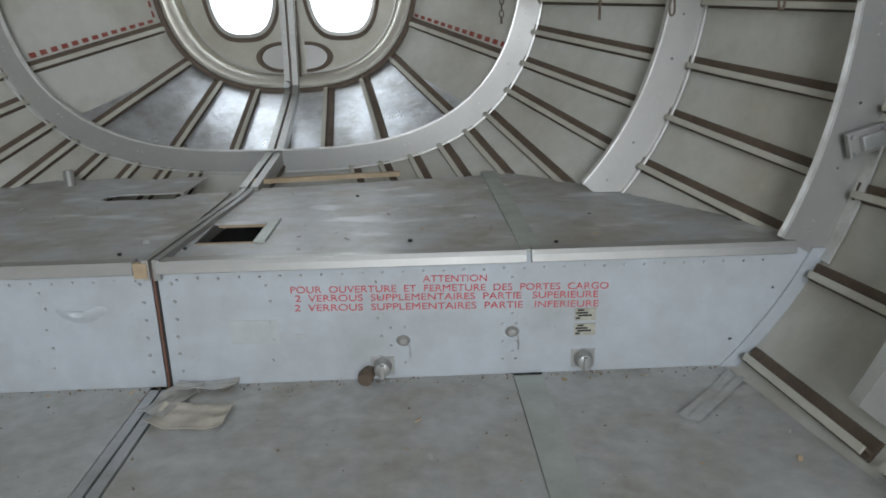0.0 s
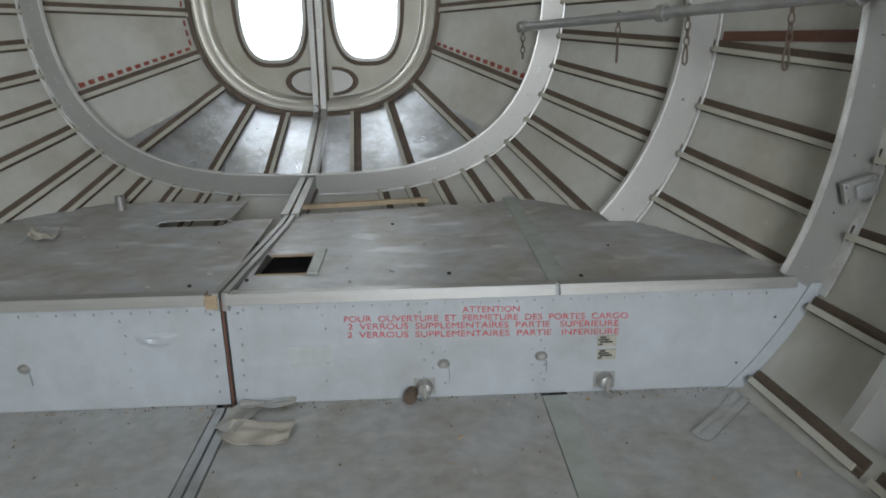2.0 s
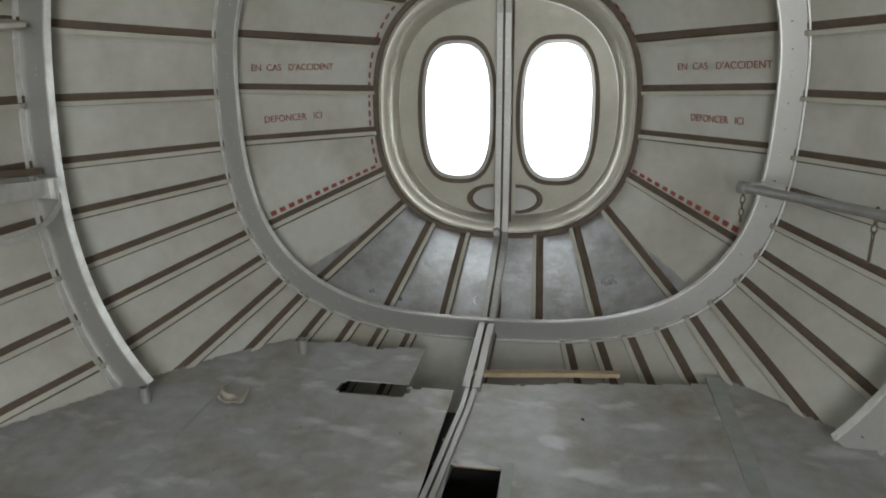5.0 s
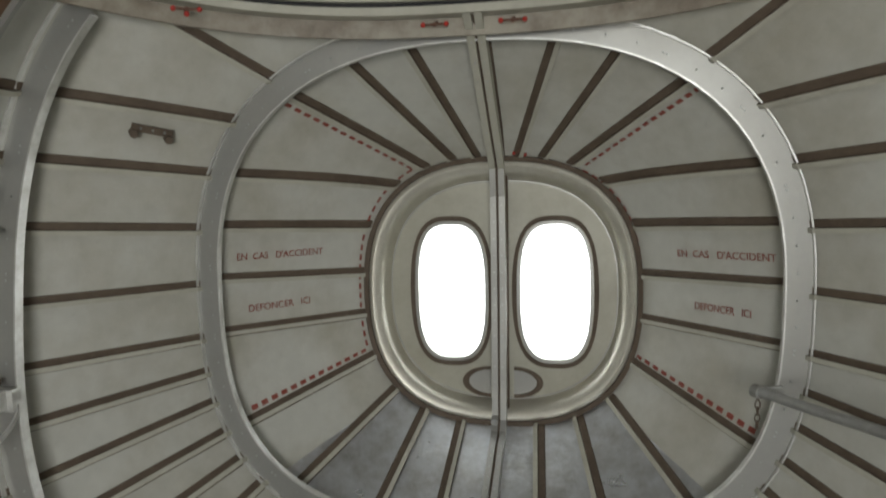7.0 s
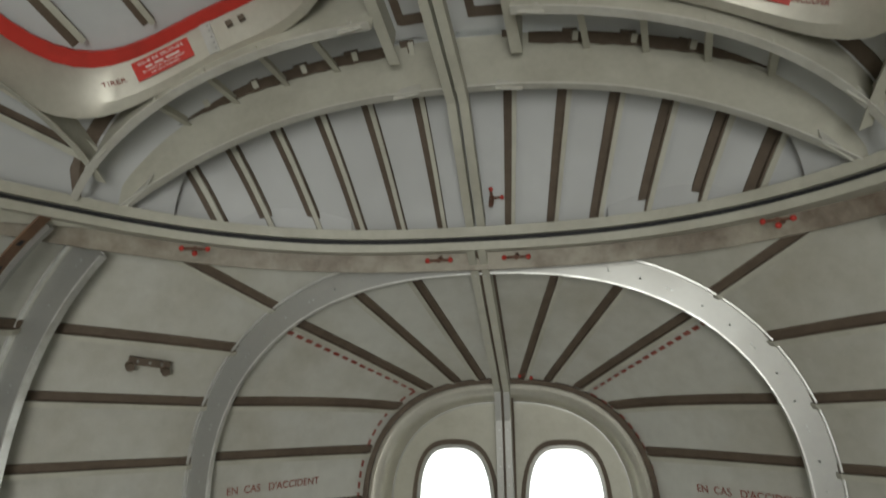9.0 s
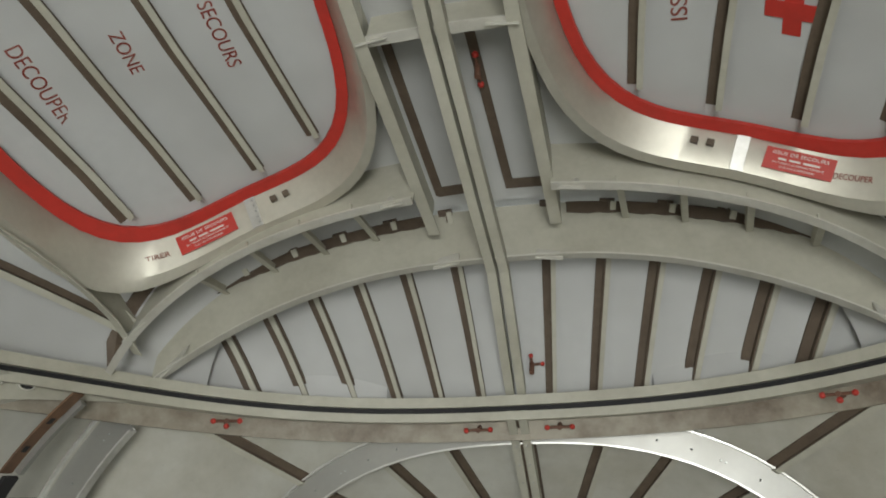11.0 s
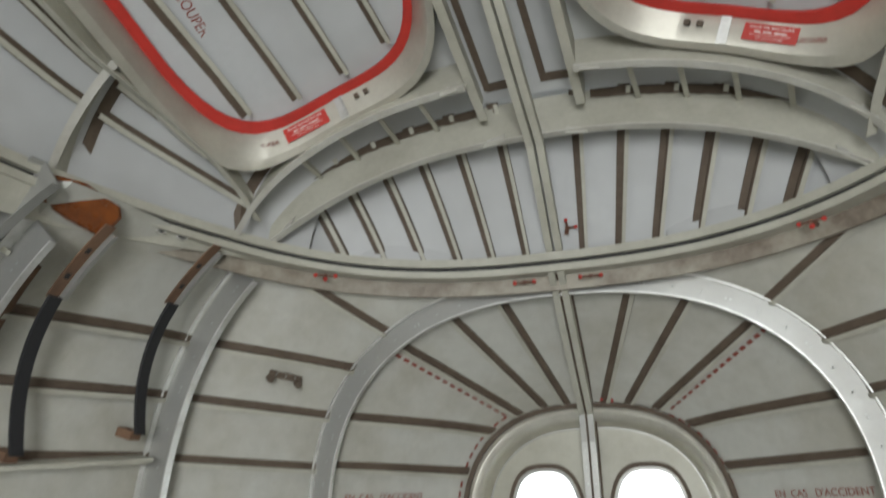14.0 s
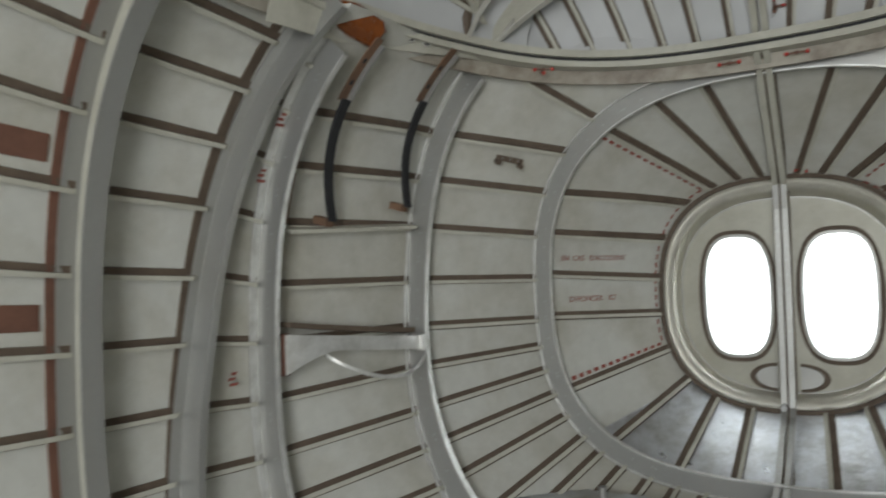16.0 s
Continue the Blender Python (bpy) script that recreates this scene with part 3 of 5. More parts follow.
for s in (1, -1):
    part("window_frame", rim(win[s], 0.012, PD, PD - 0.008), FRAME, end, "thin metal window frame", smooth=True)
    part("window_seal", rim(window_loop(s, 0.130, 0.246), 0.016, PD, PD - 0.004), BROWN, end, "brown rubber window seal", smooth=True)
    bm = bmesh.new()
    vs = [bm.verts.new(on_plate(x, z, PD + 0.01)) for x, z in window_loop(s, 0.125, 0.243)]
    gf = bm.faces.new(vs)
    ext = bmesh.ops.extrude_face_region(bm, geom=[gf])
    for v in ext["geom"]:
        if isinstance(v, bmesh.types.BMVert):
            v.co.y += 0.004
    pane = part("window_pane", bm, GLASS, end, "clear acrylic pane")
    pane.visible_shadow = False
    # shallow dished recess under the window, beside the seam
    rows = []
    for i in range(25):
        t = math.pi * (i / 24 - 0.5)
        row = []
        for q, dy in ((1.0, -0.001), (1.0, -0.006), (0.84, -0.006), (0.78, -0.001), (0.5, -0.0005), (0.02, -0.0004)):
            row.append(on_plate(s * (0.04 + 0.1 * q * math.cos(t)), 0.552 + 0.055 * q * math.sin(t), PD + dy))
        rows.append(row)
    part("dished_recess", sweep(rows, closed_profile=False, mat_of=lambda j: 1 if j < 3 else 0), [FRAME, BROWN], end, "polished half-oval dish", smooth=True)

# ---- seam beam ----
seam = thing("seam_beam", "double aluminium strip where the two door halves meet", "beam", kind="structure")


def seam_path(dx):
    pts = [(0, 0.6, 0.25), (0, STATIONS[SB][0] - 0.005, 0.285), (0, 1.34, 0.43), (0, 1.365, 0.46), (0, 1.375, 0.56), (0, 1.39, 0.87), (0, 1.39, 1.2), (0, 1.375, 1.29), (0, 0.93, 1.635), (0, 0.87, 1.675)]
    return [Vector((p[0] + dx + skew(p[1]), p[1], p[2])) for p in pts]


for dx in (-0.014, 0.014):
    pts = seam_path(dx)
    rows = []
    for i, p in enumerate(pts):
        d = (pts[min(i + 1, len(pts) - 1)] - pts[max(i - 1, 0)]).normalized()
        nrm = Vector((1, 0, 0)).cross(d).normalized()
        rows.append([p + Vector((q, 0, 0)) + nrm * r for q, r in ((-0.010, 0.0), (0.010, 0.0), (0.010, -0.045), (-0.010, -0.045))])
    strip = part("strip", sweep(rows), [FRAME, PAINTED], seam)
    for face in strip.data.polygons:
        face.material_index = 1 if face.center.z > 1.25 else 0
pts = seam_path(0.0)
rows = []
for i, p in enumerate(pts):
    d = (pts[min(i + 1, len(pts) - 1)] - pts[max(i - 1, 0)]).normalized()
    nrm = Vector((1, 0, 0)).cross(d).normalized()
    rows.append([p + Vector((q, 0, 0)) + nrm * r for q, r in ((-0.004, -0.012), (0.004, -0.012), (0.03, -0.05), (-0.03, -0.05))])
part("dark_joint", sweep(rows), BROWN, seam, "dark sealed joint between the strips")

# ---- rail between doors and roof ----
rail = thing("door_rail", "double curved rail along the top of the doors, grey-beige paint over brown primer", "rail", kind="structure")


def rail_pt(x, off=0.0, dz=0.0):
    """A point of the rail above x, moved outwards by off and up by dz."""
    y = rail_y(x)
    e = 0.004
    t = Vector((2 * e, rail_y(min(0.984, x + e)) - rail_y(max(-0.984, x - e)), 0)).normalized() if abs(x) < 0.98 else Vector((0, 1, 0))
    n_ = Vector((-t.y, t.x, 0))
    if abs(x) >= 0.98:
        n_ = Vector((1 if x > 0 else -1, 0, 0))
    return Vector((x, y, rail_z(y) + dz)) + n_ * off + Vector((skew(y), 0, 0))


angs = [-1 + 2 * i / 80 for i in range(81)]
rail_xs = [0.985 * math.sin(a * math.pi / 2) for a in angs]


def rail_strip(prof, mats, name, label="", mat_of=None):
    rows = [[rail_pt(x, o, dz) for o, dz in prof] for x in rail_xs]
    first, last = rows[0], rows[-1]
    rows = [[p + Vector((-0.27, -3.6, 0.0)) for p in first]] + rows + [[p + Vector((0.27, -3.6, 0.0)) for p in last]]
    return part(name, sweep(rows, mat_of=mat_of), mats, rail, label, smooth=True)


rail_strip([(-0.004, 0.018), (-0.004, 0.042), (0.05, 0.044), (0.05, 0.016)], PAINTED, "upper_strip")
# black strip painted where there is only a dark gap
rail_strip([(0.012, 0.004), (0.012, 0.018), (0.05, 0.018), (0.05, 0.004)], DARK, "gap_strip", "black strip painting the dark gap between the rail strips")
rail_strip([(-0.006, -0.016), (-0.006, 0.004), (0.05, 0.004), (0.05, -0.016)], PAINTED, "lower_strip")
rail_strip([(0.055, -0.06), (0.05, -0.014), (0.062, -0.014), (0.067, -0.06)], WEB, "primed_web", "brown primed web")

# ---- roof ----
roof = tagged(new("ceiling"), "pale grey painted roof skin with brown sealed stringers", "ceiling", kind="structure")
FRAME_LEAN = Vector((0, -0.418, -0.909))


def roof_skew(y):
    return 0.033 * max(0.0, min(1.0, (y - 0.2) / 0.5))


def ridge(y):
    return 2.185 + 0.46 * (0.655 - max(y, -0.35))


def roof_half(y):
    """Half width of the roof where it meets the rail, at y."""
    t = max(0.0, min(0.995, (y + 0.2) / 1.07))
    w = 0.985 * (1 - t ** 2.6) ** (1 / 2.6) + 0.05
    return w + max(0.0, -0.2 - y) * 0.085


def roof_pt(x, y, inset=0.0):
    w = roof_half(y)
    q = min(1.0, abs(x) / w)
    z0 = rail_z(y) + 0.005
    z = z0 + (ridge(y) - z0) * (1 - q ** 2.2) ** (1 / 2.2)
    return Vector((x + roof_skew(y), y, z - inset))


def arch_pt(x, f):
    """The aft arch: f runs from the skin (0) to the lip (1), in one leaning plane."""
    top = 2.145 - 0.135 * (abs(x) / 0.69) ** 2.2
    low = 2.003 - 0.248 * (abs(x) / 0.80) ** 2.5
    z = top + (low - top) * f
    y = 0.60 + 0.25 * (z - 1.755)
    return Vector((x + skew(y), y, z))


def aft_pt(fx, v, inset=0.0):
    """The tail part of the roof: fx runs across (-1 to 1), v from the arch (0) to the rail (1)."""
    xa = fx * 0.79
    p0 = arch_pt(xa, 0.0)
    xr = math.copysign(min(0.84, abs(xa) * (0.68 + 0.2 * abs(xa)) + 1.3 * max(0.0, abs(fx) - 0.975) * 4), fx)
    p1 = rail_pt(xr, 0.05, 0.045)
    p = p0.lerp(p1, v)
    bulge = 0.012 * math.sin(math.pi * v)
    p += Vector((0, bulge, bulge * 0.6))
    return p - Vector((0, 0.75, 0.65)) * inset


bm = bmesh.new()
n1, n2 = 140, 16
g_ = [[bm.verts.new(aft_pt(-1 + 2 * i / n1, 1.14 * j / n2)) for j in range(n2 + 1)] for i in range(n1 + 1)]
for i in range(n1):
    for j in range(n2):
        bm.faces.new((g_[i][j], g_[i + 1][j], g_[i + 1][j + 1], g_[i][j + 1]))
part("aft_skin", bm, ROOF, roof, smooth=True)
bm = bmesh.new()
ys = [-4.0, -2.0, -1.0] + [-0.4 + 1.1 * i / 14 for i in range(15)]
n1 = 56
g_ = []
for y in ys:
    w = roof_half(y) - 0.0005
    g_.append([bm.verts.new(roof_pt(w * math.sin(math.pi / 2 * (-1 + 2 * i / n1)), y)) for i in range(n1 + 1)])
for i in range(len(g_) - 1):
    for j in range(n1):
        bm.faces.new((g_[i][j], g_[i][j + 1], g_[i + 1][j + 1], g_[i + 1][j]))
part("forward_skin", bm, ROOF, roof, smooth=True)

# unseen shell added over the roof, down to the doors' edge, against light leaks
bm = bmesh.new()
g_ = []
for y in [-4.0, -2.0, -1.0] + [-0.4 + 1.5 * i / 14 for i in range(15)]:
    w = roof_half(min(y, 0.9)) * (1.0 if y < 0.9 else 1 - 2.2 * (y - 0.9)) + 0.09
    z0 = rail_z(min(y, 0.98)) - 0.0
    top = max(ridge(y), z0 + 0.05) + 0.06
    row = []
    for i in range(33):
        a = math.pi / 2 * (-1 + 2 * i / 32)
        q = abs(math.sin(a))
        row.append(bm.verts.new((w * math.sin(a) + skew(y), y, z0 + (top - z0) * (1 - q ** 3) ** (1 / 3))))
    g_.append(row)
for i in range(len(g_) - 1):
    for j in range(32):
        bm.faces.new((g_[i][j], g_[i][j + 1], g_[i + 1][j + 1], g_[i + 1][j]))
part("leak_shell", bm, ROOF, roof, smooth=True)

AFT_X = [0.12, 0.255, 0.38, 0.5, 0.62, 0.73]
for s in (1, -1):
    for x in AFT_X:
        fx = s * x / 0.79
        wv = 0.010 / 0.79
        rows, caps = [], []
        for j in range(15):
            v = -0.02 + 1.12 * j / 14
            rows.append([aft_pt(fx - wv * 2.0, v, -0.001), aft_pt(fx + wv * 1.3, v, -0.001), aft_pt(fx + wv * 1.3, v, 0.006), aft_pt(fx + wv * 0.3, v, 0.007), aft_pt(fx + wv * 0.3, v, 0.02), aft_pt(fx - wv * 0.1, v, 0.02), aft_pt(fx - wv * 0.1, v, 0.007), aft_pt(fx - wv * 2.0, v, 0.006)])
            caps.append([aft_pt(fx + wv * 0.3, v, 0.02), aft_pt(fx + wv * 1.5, v, 0.02), aft_pt(fx + wv * 1.5, v, 0.024), aft_pt(fx + wv * 0.3, v, 0.024)])
        o = part("stringer", sweep(rows), BROWN, roof)
        part("stringer_cap", sweep(caps), PAINTED, o)


def roof_beam(section, x0, x1, name, label="grey-beige painted arch frame"):
    """Both halves of a roof frame; section(x) gives its top, its lower edge and the way of its lip."""
    for s in (1, -1):
        rows = []
        for i in range(27):
            a, b, lip = section(s * (x0 + (x1 - x0) * i / 26))
            down = (b - a).normalized() * 0.004
            rows.append([a, b, b + lip, b + lip + down, b + down + Vector((0, 0.005, 0)), a + Vector((0, 0.006, 0))])
        part(name, sweep(rows, mat_of=lambda j: 1 if j in (1, 2, 3) else 0), [PAINTED, LIP], roof, label, smooth=True)


def hung(y, depth, lip=0.018):
    """The section of a frame that hangs square from the skin at y."""
    return lambda x: (roof_pt(x, y), roof_pt(x, y) + FRAME_LEAN * depth, Vector((0, -lip * 0.9, lip * 0.42)))


END_Y, END_D = 0.56, 0.14
roof_beam(lambda x: (arch_pt(x, 0.0), arch_pt(x, 1.0), Vector((0, -0.02, 0.004))), 0.0, 0.80, "arch_beam")
roof_beam(hung(END_Y, END_D), 0.145, 0.82, "hatch_end_frame")
roof_beam(hung(0.24, 0.1), 0.0, 0.135, "cross_frame")
roof_beam(hung(0.10, 0.11), 0.85, 1.02, "cross_frame")
roof_beam(hung(-0.28, 0.12), 0.0, 1.02, "cross_frame")
# brown sealed bands beside the frames, and stubs of the stringers between the two arches
for s in (1, -1):
    rows = []
    for i in range(25):
        x = s * (0.16 + 0.56 * i / 24)
        p, q = arch_pt(x, 0.0), arch_pt(x, 0.2 + 0.03 * ((i * 7) % 5) / 4)
        t = Vector((0, -0.003, 0))
        rows.append([p + t, q + t, q + t * 2, p + t * 2])
    part("brown_band", sweep(rows), BROWN, roof, "brown sealed band")
    for x in (0.28, 0.40, 0.52, 0.635):
        a = roof_pt(s * x, END_Y) + FRAME_LEAN * (END_D - 0.008)
        b = arch_pt(s * x * 1.03, 0.3)
        rows = [[p + Vector((q, 0, r)) for q, r in ((-0.007, 0.0), (0.007, 0.0), (0.007, 0.003), (-0.003, 0.003), (-0.003, 0.022), (-0.007, 0.022))] for p in (a, b)]
        part("stringer_stub", sweep(rows), PAINTED, roof)
    for x0, x1, y0, y1 in ((0.03, 0.13, 0.255, 0.28), (0.03, 0.13, 0.64, 0.665), (0.03, 0.05, 0.25, 0.66), (0.115, 0.135, 0.25, 0.66), (0.88, 1.0, 0.12, 0.15), (0.7, 0.86, 0.53, 0.555)):
        rows = []
        for i in range(7):
            f = i / 6
            if x1 - x0 > y1 - y0:
                xa = x0 + (x1 - x0) * f
                rows.append([roof_pt(s * xa, y0, 0.002), roof_pt(s * xa, y1, 0.002), roof_pt(s * xa, y1, 0.004), roof_pt(s * xa, y0, 0.004)])
            else:
                ya = y0 + (y1 - y0) * f
                rows.append([roof_pt(s * x0, ya, 0.003), roof_pt(s * x1, ya, 0.003), roof_pt(s * x1, ya, 0.005), roof_pt(s * x0, ya, 0.005)])
        part("brown_band", sweep(rows), BROWN, roof)
    # stringers outside the hatch, above the rail
    for f0 in (0.35, 0.75):
        for ya, yb in ((0.12, 0.55), (-0.25, 0.09), (-1.2, -0.32)):
            rows, caps = [], []
            for i in range(7):
                y = ya + (yb - ya) * i / 6
                xo, xi = roof_half(y) - 0.02, 0.90 - 0.19 * max(0, y) ** 1.3
                x = s * (xi + (xo - xi) * f0)
                n_ = Vector((-s * 0.8, 0, -0.6))
                p = roof_pt(x, y)
                t = Vector((s * 0.5, 0, -0.8))
                rows.append([p + t * a_ + n_ * b_ for a_, b_ in ((-0.016, 0.001), (0.016, 0.001), (0.016, 0.003), (0.003, 0.004), (0.003, 0.02), (-0.001, 0.02), (-0.001, 0.004), (-0.016, 0.003))])
                caps.append([p + t * a_ + n_ * b_ for a_, b_ in ((-0.001, 0.02), (0.014, 0.02), (0.014, 0.023), (-0.001, 0.023))])
            o = part("stringer", sweep(rows), BROWN, roof)
            part("stringer_cap", sweep(caps), PAINTED, o)
# longerons
for s in (1, -1):
    for inner in (True, False):
        rows = []
        for i in range(15):
            y = -0.4 + (0.96 + (0.12 if inner else 0)) * i / 14
            x = s * (0.145 if inner else 0.905 - 0.19 * max(0.0, y) ** 1.3)
            p = roof_pt(x, y)
            w = Vector((s * 0.005, 0, 0))
            dz = FRAME_LEAN * 0.105 if inner else Vector((-s * 0.03, -0.03, -0.085))
            l_ = Vector((-s * 0.02, 0, 0)) if inner else Vector((-s * 0.018, 0, -0.008))
            rows.append([p, p + dz, p + dz + l_, p + dz + l_ + Vector((0, 0, -0.004)), p + dz + w + Vector((0, 0, -0.004)), p + w])
        part("longeron", sweep(rows, mat_of=lambda j: 1 if j in (1, 2, 3) else 0), [PAINTED, PAINTED], roof, "painted longeron", smooth=True)
    # gusset plates at the crossings
    lip_at = lambda x, y, d: roof_pt(s * x, y) + FRAME_LEAN * d
    for p, flip, sz in ((arch_pt(s * 0.115, 1.0), 1, 0.055), (lip_at(0.185, END_Y, END_D), -1, 0.05), (lip_at(0.115, 0.24, 0.1), -1, 0.055),
                        (lip_at(0.765, END_Y, END_D - 0.01), -1, 0.06), (arch_pt(s * 0.745, 0.97), 1, 0.06)):
        tx, ty = Vector((s, 0, -0.15 if abs(p.x) < 0.4 else -0.8)).normalized(), Vector((0, -0.6, -0.8))
        p = p + Vector((0, -0.012, -0.004))
        pts = [p + tx * a_ * sz - ty * b_ * sz for a_, b_ in ((-0.55, -0.1), (0.55, -0.1), (0.55, 0.2), (0.1 * flip + 0.2, 0.75), (-0.4 * flip - 0.1, 0.75))]
        part("gusset", plate_poly(pts, tx.cross(ty).normalized(), 0.003), LIP, roof, "pale gusset plate")
# middle double strip
for dx in (-0.014, 0.014):
    pts = [rail_pt(0.0, 0.02, 0.04), arch_pt(0, 1.0) + Vector((0, -0.012, -0.032)), roof_pt(0, 0.24) + FRAME_LEAN * 0.13, roof_pt(0, -0.3) + Vector((0, 0, -0.13)), roof_pt(0, -2) + Vector((0, 0, -0.13))]
    rows = []
    for p in pts:
        p = Vector((p.x + dx, p.y, p.z))
        rows.append([p + Vector((q, r * 0.5, r)) for q, r in ((-0.010, 0.0), (0.010, 0.0), (0.010, 0.03), (-0.010, 0.03))])
    part("middle_strip", sweep(rows), PAINTED, seam, "riveted strip along the roof")


# ---- emergency hatches ----
HATCH_X = 0.53


def hatch_y(s):
    return 0.032 - 0.01 * s


def hatch_loop(s, grow, n=72):
    """Outline of the hatch on the roof, in x and y."""
    xc, yc, a, b = s * HATCH_X, hatch_y(s), 0.31 + grow, 0.45 + grow
    return [(xc + p, yc + q) for p, q in loop_super(a, b, 0, n, 3.3)]


def hatch_pt(x, y, inset):
    p = roof_pt(x, y)
    e = 0.01
    n_ = (roof_pt(x + e, y) - roof_pt(x - e, y)).cross(roof_pt(x, y + e) - roof_pt(x, y - e)).normalized()
    if n_.z < 0:
        n_ = -n_
    return p - n_ * inset


for s in (1, -1):
    h = thing("emergency_hatch", "roof escape hatch with a red edge and silver rounded frame", "hatch", "emergency hatches")
    rows = []
    for (x0, y0), (x1, y1), (x2, y2), (x3, y3) in zip(hatch_loop(s, 0.0), hatch_loop(s, 0.021), hatch_loop(s, 0.06), hatch_loop(s, 0.078)):
        rows.append([hatch_pt(x1, y1, 0.014), hatch_pt(x1, y1, 0.022), hatch_pt(x2, y2, 0.082), hatch_pt(x3, y3, 0.085), hatch_pt(x3, y3, 0.004)])
    rows.append(rows[0])
    part("hatch_frame", sweep(rows, caps=False), SILVER, h, "silver rounded hatch frame", smooth=True)
    rows = []
    for (x0, y0), (x1, y1) in zip(hatch_loop(s, 0.0), hatch_loop(s, 0.022)):
        rows.append([hatch_pt(x0, y0, 0.014), hatch_pt(x0, y0, 0.024), hatch_pt(x1, y1, 0.026), hatch_pt(x1, y1, 0.014)])
    rows.append(rows[0])
    part("red_edge", sweep(rows, caps=False), RED, h, "red painted hatch edge", smooth=True)
    bm = bmesh.new()
    rows = [[bm.verts.new(hatch_pt(s * HATCH_X + (x - s * HATCH_X) * f, hatch_y(s) + (y - hatch_y(s)) * f, 0.006)) for x, y in hatch_loop(s, 0.012)] for f in (1.0, 0.75, 0.5, 0.25, 0.02)]
    for i in range(4):
        for j in range(72):
            k = (j + 1) % 72
            bm.faces.new((rows[i][j], rows[i][k], rows[i + 1][k], rows[i + 1][j]))
    bm.faces.new(rows[-1])
    part("hatch_panel", bm, ROOF, h, "pale hatch panel", smooth=True)
    for x in (0.335, 0.48, 0.625, 0.75):
        y1 = hatch_y(s) + 0.45 * (1 - (abs(x - HATCH_X) / 0.31) ** 3.3) ** (1 / 3.3) - 0.022
        rows, caps = [], []
        for j in range(7):
            y = 2 * hatch_y(s) - y1 + 2 * (y1 - hatch_y(s)) * j / 6
            x_ = x + 0.09 * (0.455 - y)
            rows.append([hatch_pt(s * x_ + q, y, r) for q, r in ((-0.018, 0.007), (0.01, 0.007), (0.01, 0.009), (0.004, 0.01), (0.004, 0.024), (0.0, 0.024), (0.0, 0.01), (-0.018, 0.009))])
            caps.append([hatch_pt(s * x_ + q, y, r) for q, r in ((0.0, 0.024), (0.012, 0.024), (0.012, 0.027), (0.0, 0.027))])
        o = part("stringer", sweep(rows), BROWN, h)
        part("stringer_cap", sweep(caps), PAINTED, o)

# ---- forward closure and outside ----
# unseen partition, added to close the front round the daylight opening
fwd = tagged(new("added_front_bulkhead"), "added unseen partition with an opening for the daylight", "wall", kind="structure")
bm = bmesh.new()
for lo, hi in (((-1.6, -4.05, 2.45), (1.6, -4.0, 3.0)), ((-1.6, -4.05, -0.6), (-0.2, -4.0, 2.45)), ((1.4, -4.05, -0.6), (1.6, -4.0, 2.45)), ((-0.2, -4.05, -0.6), (1.4, -4.0, 0.2))):
    box(bm, lo, hi)
part("partition", bm, PLATE, fwd)
backdrop = tagged(new("backdrop"), "white overcast sky outside the windows", "sky", kind="structure")
bm = bmesh.new()
n = 24
ring0 = [bm.verts.new((14 * math.cos(2 * math.pi * i / n), 6.0, -0.5 + 14 * math.sin(2 * math.pi * i / n))) for i in range(n)]
bm.faces.new(ring0)
part("sky_sheet", bm, GLOW, backdrop)
ground = tagged(new("ground"), "dry grass airfield", "ground", kind="structure")
bm = bmesh.new()
bmesh.ops.create_grid(bm, x_segments=4, y_segments=4, size=800, matrix=Matrix.Translation((0, 0, -1.6)))
part("field", bm, material("dry_grass", (0.12, 0.12, 0.06), 0.9), ground)


# ---- painted words and marks ----
def hull_words(body, f0, p0, f1, p1, height, side):
    """Words on the skin between the ring frame (f 0) and the window frame (f 1), from one place to another."""
    def at(f, p):
        v = hull(SB + f, p, 0.003)
        return v if side > 0 else mirror(v)
    a, b = at(f0, p0), at(f1, p1)
    up = at(f0, p0 + 4) - a
    return lettering(body, (b - a).length, height, frame_matrix(a, b - a, up), MARK, doors[side], "stencilled_line", "small red stencilled words")


hull_words("EN  CAS   D'ACCIDENT", 0.196, 7.8, 0.683, 13.2, 0.021, -1)
hull_words("DEFONCER   ICI", 0.249, -5.7, 0.603, -4.0, 0.021, -1)
hull_words("EN  CAS   D'ACCIDENT", 0.712, 13.0, 0.169, 7.9, 0.021, 1)
hull_words("DEFONCER   ICI", 0.61, -3.9, 0.293, -5.0, 0.021, 1)


def dashes(side):
    bm = bmesh.new()

    def at(u, phi, ins):
        v = hull(u, phi, ins)
        return v if side > 0 else mirror(v)

    def along(u0, p0, u1, p1, count, du, dp):
        for i in range(count):
            f0, f1 = i / count, (i + 0.6) / count
            q = [straight(u0, p0, u1, p1, f) if u0 != u1 else (u0, p0 + (p1 - p0) * f) for f in (f0, f1)]
            pts = [at(*q[0], 0.003), at(*q[1], 0.003), at(q[1][0] + du, q[1][1] + dp, 0.003), at(q[0][0] + du, q[0][1] + dp, 0.003)]
            plate_poly(pts, (pts[1] - pts[0]).cross(pts[3] - pts[0]), 0.0006, bm)
    edge = SA - (0.065 if side < 0 else 0.03)
    along(SB + 0.14, 47.6, SA - 0.06, 57.3, 15, 0.0, -0.9)
    along(edge, 56.5, edge, -25.0, 20, -0.014, 0.0)
    along(SB + 0.16, -30.0, edge, -25.0, 13, 0.0, 1.2)
    return bm


for side, word in SIDES:
    part("dashed_marking", dashes(side), MARK, doors[side], "red dashed cut-out marking")

